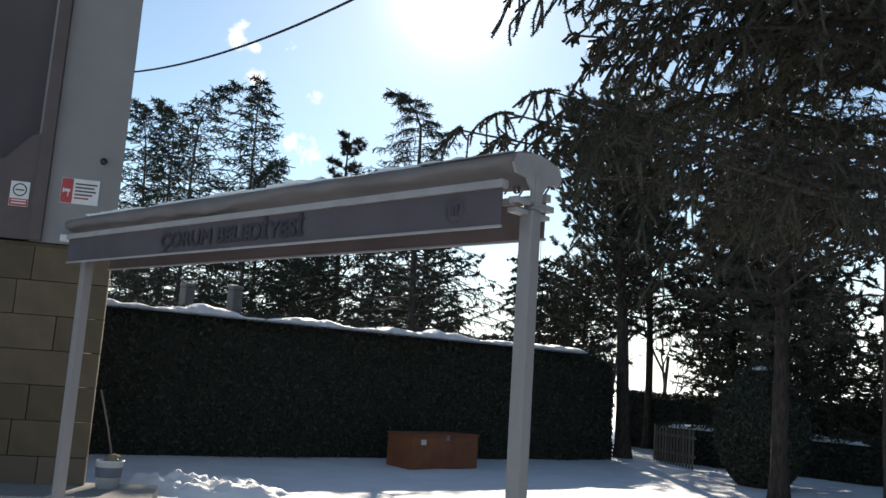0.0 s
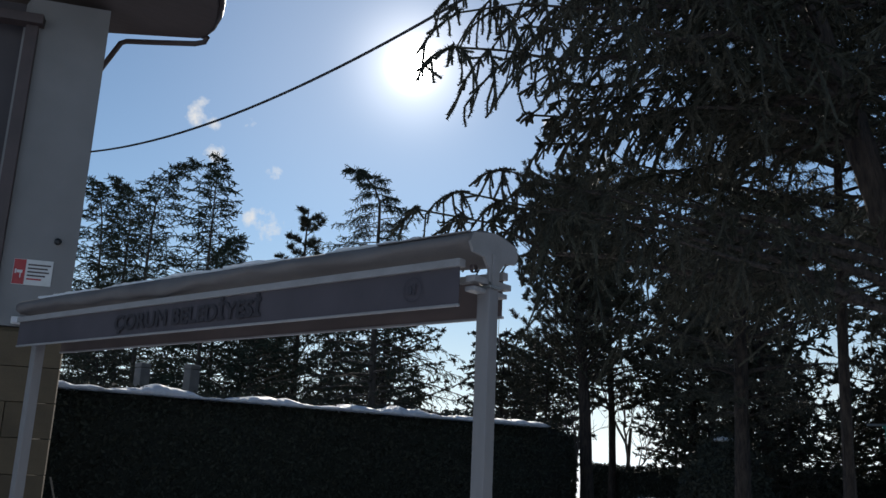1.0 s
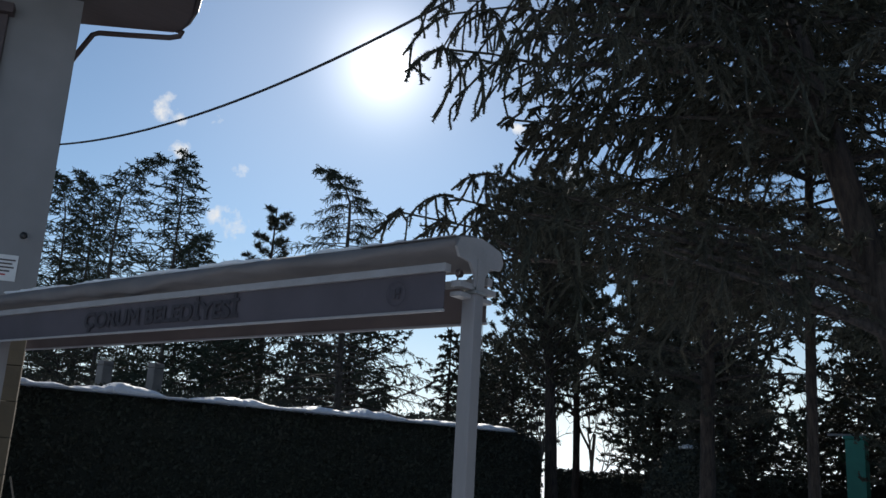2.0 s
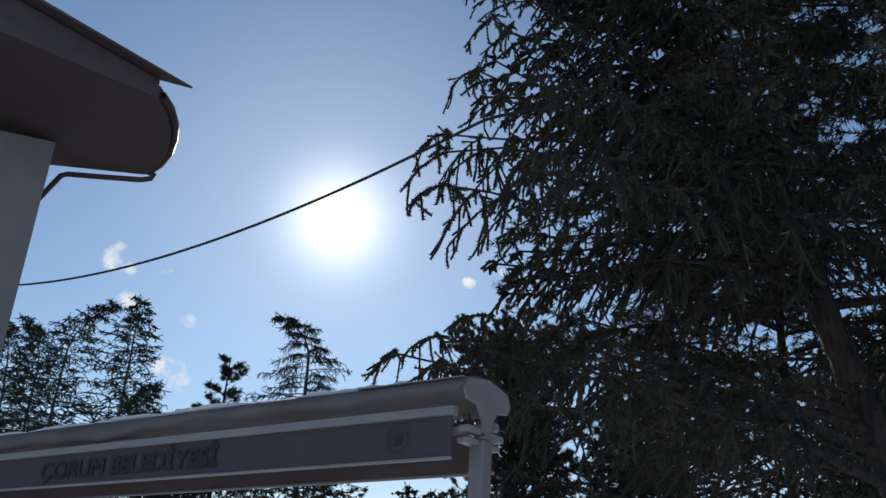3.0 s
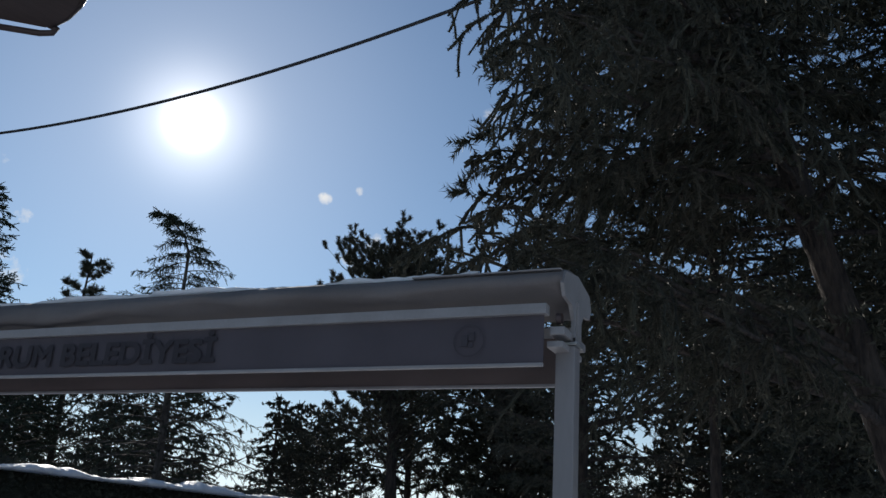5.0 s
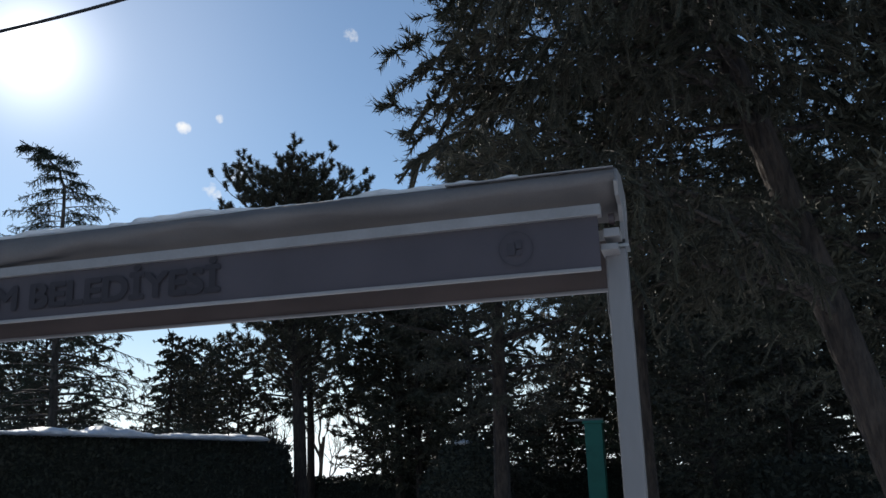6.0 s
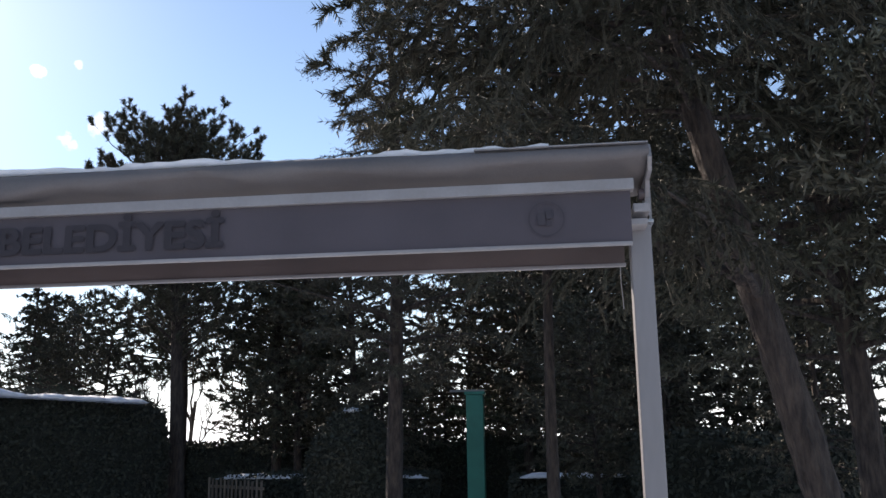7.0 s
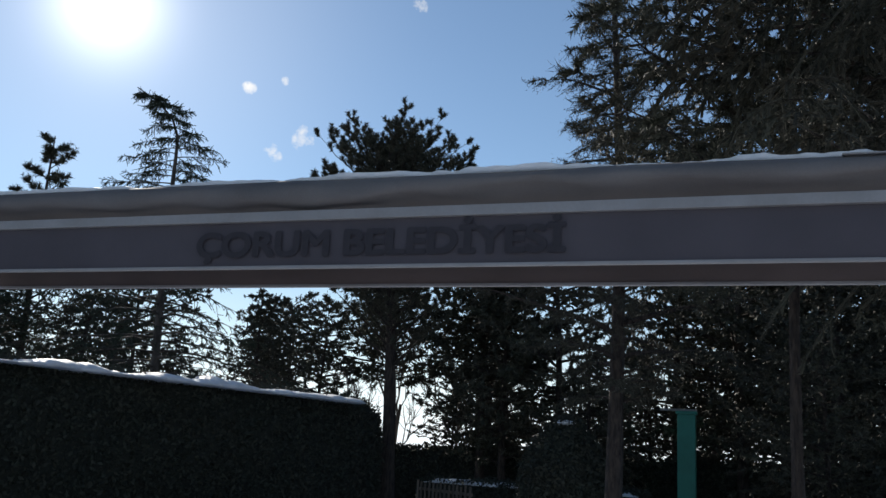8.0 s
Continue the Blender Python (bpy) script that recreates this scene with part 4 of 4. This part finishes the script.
conifer("pine_tree", "dark pine with long needles beside the spruce", (-0.6, 9.6, 0), 14.0, 0.145, 2.4, 3.6, 105, 22, lean=(-0.05, 0.0), rise=0.25, sag=0.15, upturn=0.05,
        ns=8, l2=0.34, droop=0.15, nt=5, tw=0.24, K=7, nl=0.10, nw=0.028, spread=0.6, lo=0.3, needle=NEEDLE_PINE, close=True)
conifer("pine_tree", "dark pine with long needles beside the spruce", (0.35, 8.6, 0), 13.0, 0.14, 2.6, 3.2, 75, 23, lean=(-0.06, 0.0), rise=0.25, sag=0.2, upturn=0.05,
        ns=7, l2=0.36, droop=0.2, nt=5, tw=0.24, K=6, nl=0.11, nw=0.036, spread=0.6, lo=0.3, needle=NEEDLE_PINE, far=True)
conifer("pine_tree", "slender dark pine among the spruces", (-3.9, 12.0, 0), 13.5, 0.085, 3.2, 3.3, 95, 24, rise=0.2, sag=0.2, ns=7, l2=0.38, droop=0.2, nt=5, tw=0.25,
        K=13, nl=0.10, nw=0.020, spread=0.5, lo=0.1, needle=NEEDLE_PINE, tiptuft=20,
        reach=((5.3, (-6.27, 8.18, 5.68)), (5.9, (-5.94, 7.76, 6.12)), (6.6, (-5.6, 7.6, 6.95)), (5.0, (-5.9, 8.3, 5.35)), (4.6, (-5.3, 7.9, 5.0)), (6.1, (-5.2, 8.0, 6.45)), (7.2, (-5.9, 8.4, 7.5))))
conifer("spruce_tree", "open spruce with a straight thin leader", (-6.65, 15.5, 0), 12.6, 0.15, 2.6, 2.7, 95, 25, rise=0.30, sag=0.30, upturn=0.10, ns=8, l2=0.30, droop=0.25, nt=4, tw=0.24,
        K=8, nl=0.06, nw=0.013, spread=0.7, ragged=0.5)
UMB = lambda r: np.where(r > 0.45, 1.0 - 0.65 * np.clip(r - 0.85, 0, 1) / 0.15, 0.85)
conifer("pine_tree", "tall pine with a rounded crown and bare trunk", (-13.0, 21.2, 0), 9.35, 0.2, 2.9, 1.95, 170, 26, lean=(-0.035, 0.0), rise=0.66, sag=0.10, ns=5, l2=0.26, droop=-0.45, nt=2, tw=0.14,
        K=6, nl=0.085, nw=0.020, spread=0.65, lo=0.4, needle=NEEDLE_PINE, profile=UMB, tiptuft=70, bias=0.60, ragged=0.14,
        reach=((7.2, (-15.35, 20.7, 9.25)), (7.0, (-15.1, 20.7, 8.9)), (7.3, (-14.95, 20.6, 9.05)), (7.0, (-11.15, 20.9, 8.75)), (6.8, (-11.4, 20.7, 8.55))))
CEDAR = lambda r: (1 - r) ** 0.95 * np.minimum(1, 0.7 + r * 2)
conifer("cedar_tree", "cedar with nodding tip and layered branches", (-17.2, 17.2, 0), 10.2, 0.13, 1.5, 3.7, 120, 27, lean=(-0.025, -0.01), rise=0.10, sag=0.34, upturn=0.12, ns=8, l2=0.22, droop=0.35, nt=4, tw=0.15,
        K=4, nl=0.034, nw=0.012, spread=0.75, needle=NEEDLE_CEDAR, bark=BARK_GREY, bend=(-0.85, -0.65), hook=0.84, ragged=0.4, core=0.014, profile=CEDAR)
conifer("pine_tree", "small open pine with clumped needles", (-25.6, 21.8, 0), 10.9, 0.16, 3.0, 2.2, 34, 28, rise=0.6, sag=0.1, ns=4, l2=0.28, droop=-0.2, nt=1, tw=0.25,
        K=6, nl=0.14, nw=0.03, spread=0.6, lo=0.5, needle=NEEDLE_PINE, tiptuft=40, ragged=0.4)
for x, y, h, sd, bn in ((-32.4, 17.4, 12.3, 31, (-0.4, -0.3)), (-31.1, 17.8, 12.4, 32, (-0.8, -0.7)), (-28.9, 17.2, 12.8, 33, (1.25, 1.0)), (-25.6, 17.5, 11.8, 34, (0.0, 0.0)), (-28.9, 20.5, 10.2, 35, (0.4, 0.4)), (-24.6, 18.9, 8.2, 36, (0.3, 0.2))):
    conifer("cedar_tree", "cedar with sparse layered branches and nodding tip", (x, y, 0), h, 0.10, 1.6, 3.9, 160, sd, rise=0.34, sag=0.26, upturn=0.04, ns=6, l2=0.27, droop=0.2, nt=2, tw=0.17,
            K=2, nl=0.05, nw=0.020, spread=0.75, needle=NEEDLE_CEDAR, bark=BARK_GREY, bend=bn, hook=0.80, ragged=0.45, far=True, core=0.026, profile=CEDAR)

for x, y, h, sd in ((-15.2, 26.6, 9.2, 51), (-11.9, 25.6, 8.8, 52)):
    conifer("pine_tree", "high-crowned dark pine with a bare lower trunk", (x, y, 0), h, 0.15, 3.5, 2.5, 62, sd, rise=0.3, sag=0.15, ns=5, l2=0.38, droop=0.0, nt=2, tw=0.28, K=3, nl=0.15, nw=0.06,
            spread=0.6, lo=0.2, needle=NEEDLE_PINE, tiptuft=8, far=True, ragged=0.45)

# ---- the wood behind: conifers of its own, then repeats ----
woods = []
for sd, kind in ((41, 0), (42, 1), (43, 0), (44, 1)):
    if kind:
        t = conifer("pine_tree", "dark pine in the wood behind the yard", (0, 0, 0), 10.5, 0.16, 1.9, 3.5, 66, sd, rise=0.3, sag=0.15, ns=5, l2=0.38, droop=0.0, nt=1, tw=0.32, K=3, nl=0.16, nw=0.09,
                    spread=0.6, lo=0.2, needle=NEEDLE_PINE, tiptuft=6, group="wood", profile=lambda r: 0.55 + 0.5 * np.sin(r * 3.0) * (1 - r * 0.5), far=True, ragged=0.45)
    else:
        t = conifer("spruce_tree", "dark spruce in the wood behind the yard", (0, 0, 0), 11.0, 0.17, 1.5, 3.5, 68, sd, rise=0.15, sag=0.35, upturn=0.12, ns=5, l2=0.38, droop=0.3, nt=1, tw=0.34, K=3, nl=0.13,
                    nw=0.09, spread=0.6, group="wood", far=True, ragged=0.5)
    woods.append(t)
SPOTS = [(-21.5, 19.5, 0.62), (-23.2, 24.0, 0.70), (-20.0, 27.0, 0.62), (-17.6, 26.3, 0.58), (-29.0, 30.2, 0.66), (-33.0, 27.0, 0.66), (-37.0, 24.0, 0.70),
         (-9.4, 24.5, 0.85), (-10.6, 31.5, 0.42), (-4.6, 25.8, 1.0), (-1.2, 22.5, 1.0), 
         (-13.0, 33.0, 0.7), (-24.5, 36.0, 0.7), (-5.5, 34.5, 0.9), (0.0, 30.0, 1.0), (-28.0, 41.0, 0.75),
         (-15.5, 42.0, 0.72), (-37.0, 36.0, 0.75), (-9.5, 41.0, 0.8), (-40.5, 20.5, 0.85), (-36.5, 15.0, 0.9), (-24.0, 13.2, 0.42), (-20.8, 23.0, 0.45), (-30.0, 23.5, 0.6),
         (-0.2, 13.2, 0.45), (-3.0, 18.2, 0.42), (-1.6, 19.6, 0.5), (-9.2, 31.8, 0.36), (-3.4, 29.0, 1.0), (-2.4, 26.6, 0.95), (-0.2, 25.0, 1.0), (1.6, 24.0, 1.05), (-6.8, 32.0, 0.95), (-4.4, 31.5, 1.0), (-1.8, 33.0, 1.0), (1.5, 20.6, 0.8), (-2.4, 21.2, 0.62), (-3.6, 22.8, 0.5), (-18.8, 24.0, 0.58), (-21.0, 30.5, 0.66), (-7.3, 28.2, 0.42), (-8.4, 29.2, 0.38), (-6.3, 28.8, 0.45), (-11.0, 24.8, 0.75), (-12.3, 28.0, 0.75), (-13.4, 27.6, 0.42), (-8.3, 23.4, 0.5)]
rs = random.Random(8)
used = 0
for i, (x, y, sc) in enumerate(SPOTS):
    src = woods[i % 4]
    m = pose(x, y, -0.03, rs.uniform(-2, 2), rs.uniform(-2, 2), rs.uniform(0, 360))
    if i < 4:
        src.matrix_basis = m @ Matrix.Diagonal((sc, sc, sc, 1))
    else:
        c = copy_thing(src, m)
        c.scale = (sc, sc, sc)


def bare_tree(at, H, seed, r0=0.09):
    """A leafless broadleaf tree: forked trunk, then four orders of thinner shoots."""
    rng = np.random.default_rng(seed)
    tree = thing("bare_tree", "leafless young tree with fine upright branches", "tree", at, "bare trees")
    todo, polys = [(np.zeros(3), np.array([0.03, 0.02, 1.0]), H * 0.42, r0, 0)], []
    while todo:
        o, d, ln, r, lv = todo.pop()
        q = np.linspace(0, 1, 6)[:, None]
        d = d / np.linalg.norm(d)
        P = o + d * ln * q + rng.normal(0, 0.02 * ln, (6, 3)) * q
        polys.append((P, np.linspace(r, r * 0.62, 6), lv))
        if lv < 4:
            for _ in range(3 if lv < 2 else 4):
                k = rng.integers(2, 6)
                todo.append((P[k], d * 0.9 + rng.normal(0, 0.42, 3) + np.array([0, 0, 0.25]), ln * rng.uniform(0.5, 0.75), r * 0.55, lv + 1))
    for name, pick in (("trunk", lambda l: l == 0), ("branchwork", lambda l: l > 0)):
        sel = [p for p in polys if pick(p[2])]
        V, Q = tube_arrays(np.array([p[0] for p in sel]), np.array([p[1] for p in sel]), 6 if name == "trunk" else 4)
        o = link(name, mesh_from(name, V, Q), BARK_GREY, tree)
        if name == "branchwork":
            o["kind"] = "stuff"


for x, y, h, sd in ((-27.0, 27.5, 7.0, 1), (-24.6, 27.0, 6.5, 2), (-29.5, 26.0, 6.5, 3), (-16.2, 29.5, 7.5, 4), (-12.2, 30.0, 6.5, 5), (-8.9, 31.0, 6.5, 6), (-14.4, 31.0, 7.0, 7), (-15.3, 24.2, 5.2, 8)):
    bare_tree((x, y, -0.03), h, sd)

# ---- sandstone blocks of the base wall ----
rs = random.Random(5)
block_of = {}
z, row = -0.04, 0
while z < 3.0:
    hgt = 0.50 if row == 0 else min(0.42, 3.035 - z)
    if hgt < 0.1:
        break
    u = 0.0
    first = True
    while u < 3.4:
        w = rs.choice((0.45, 0.6, 0.75, 0.9)) if not first else rs.choice((0.3, 0.55))
        first = False
        key = (w, round(hgt, 3), row == 0)
        if key not in block_of:
            bm = boxed(0.004, w - 0.004, -0.12 if w < 0.56 else -0.25, 0.0, 0.004, hgt - 0.004, bevel=0.009)
            me = bpy.data.meshes.new("stone_block")
            bm.to_mesh(me)
            bm.free()
            me.materials.append(STONE_DARK if row == 0 else STONE)
            block_of[key] = me
        ob = new("stone_block", block_of[key])
        ob.parent = house
        ob.location = (u, 0.02 + rs.uniform(-0.008, 0.008), z)
        u += w
    z += hgt
    row += 1
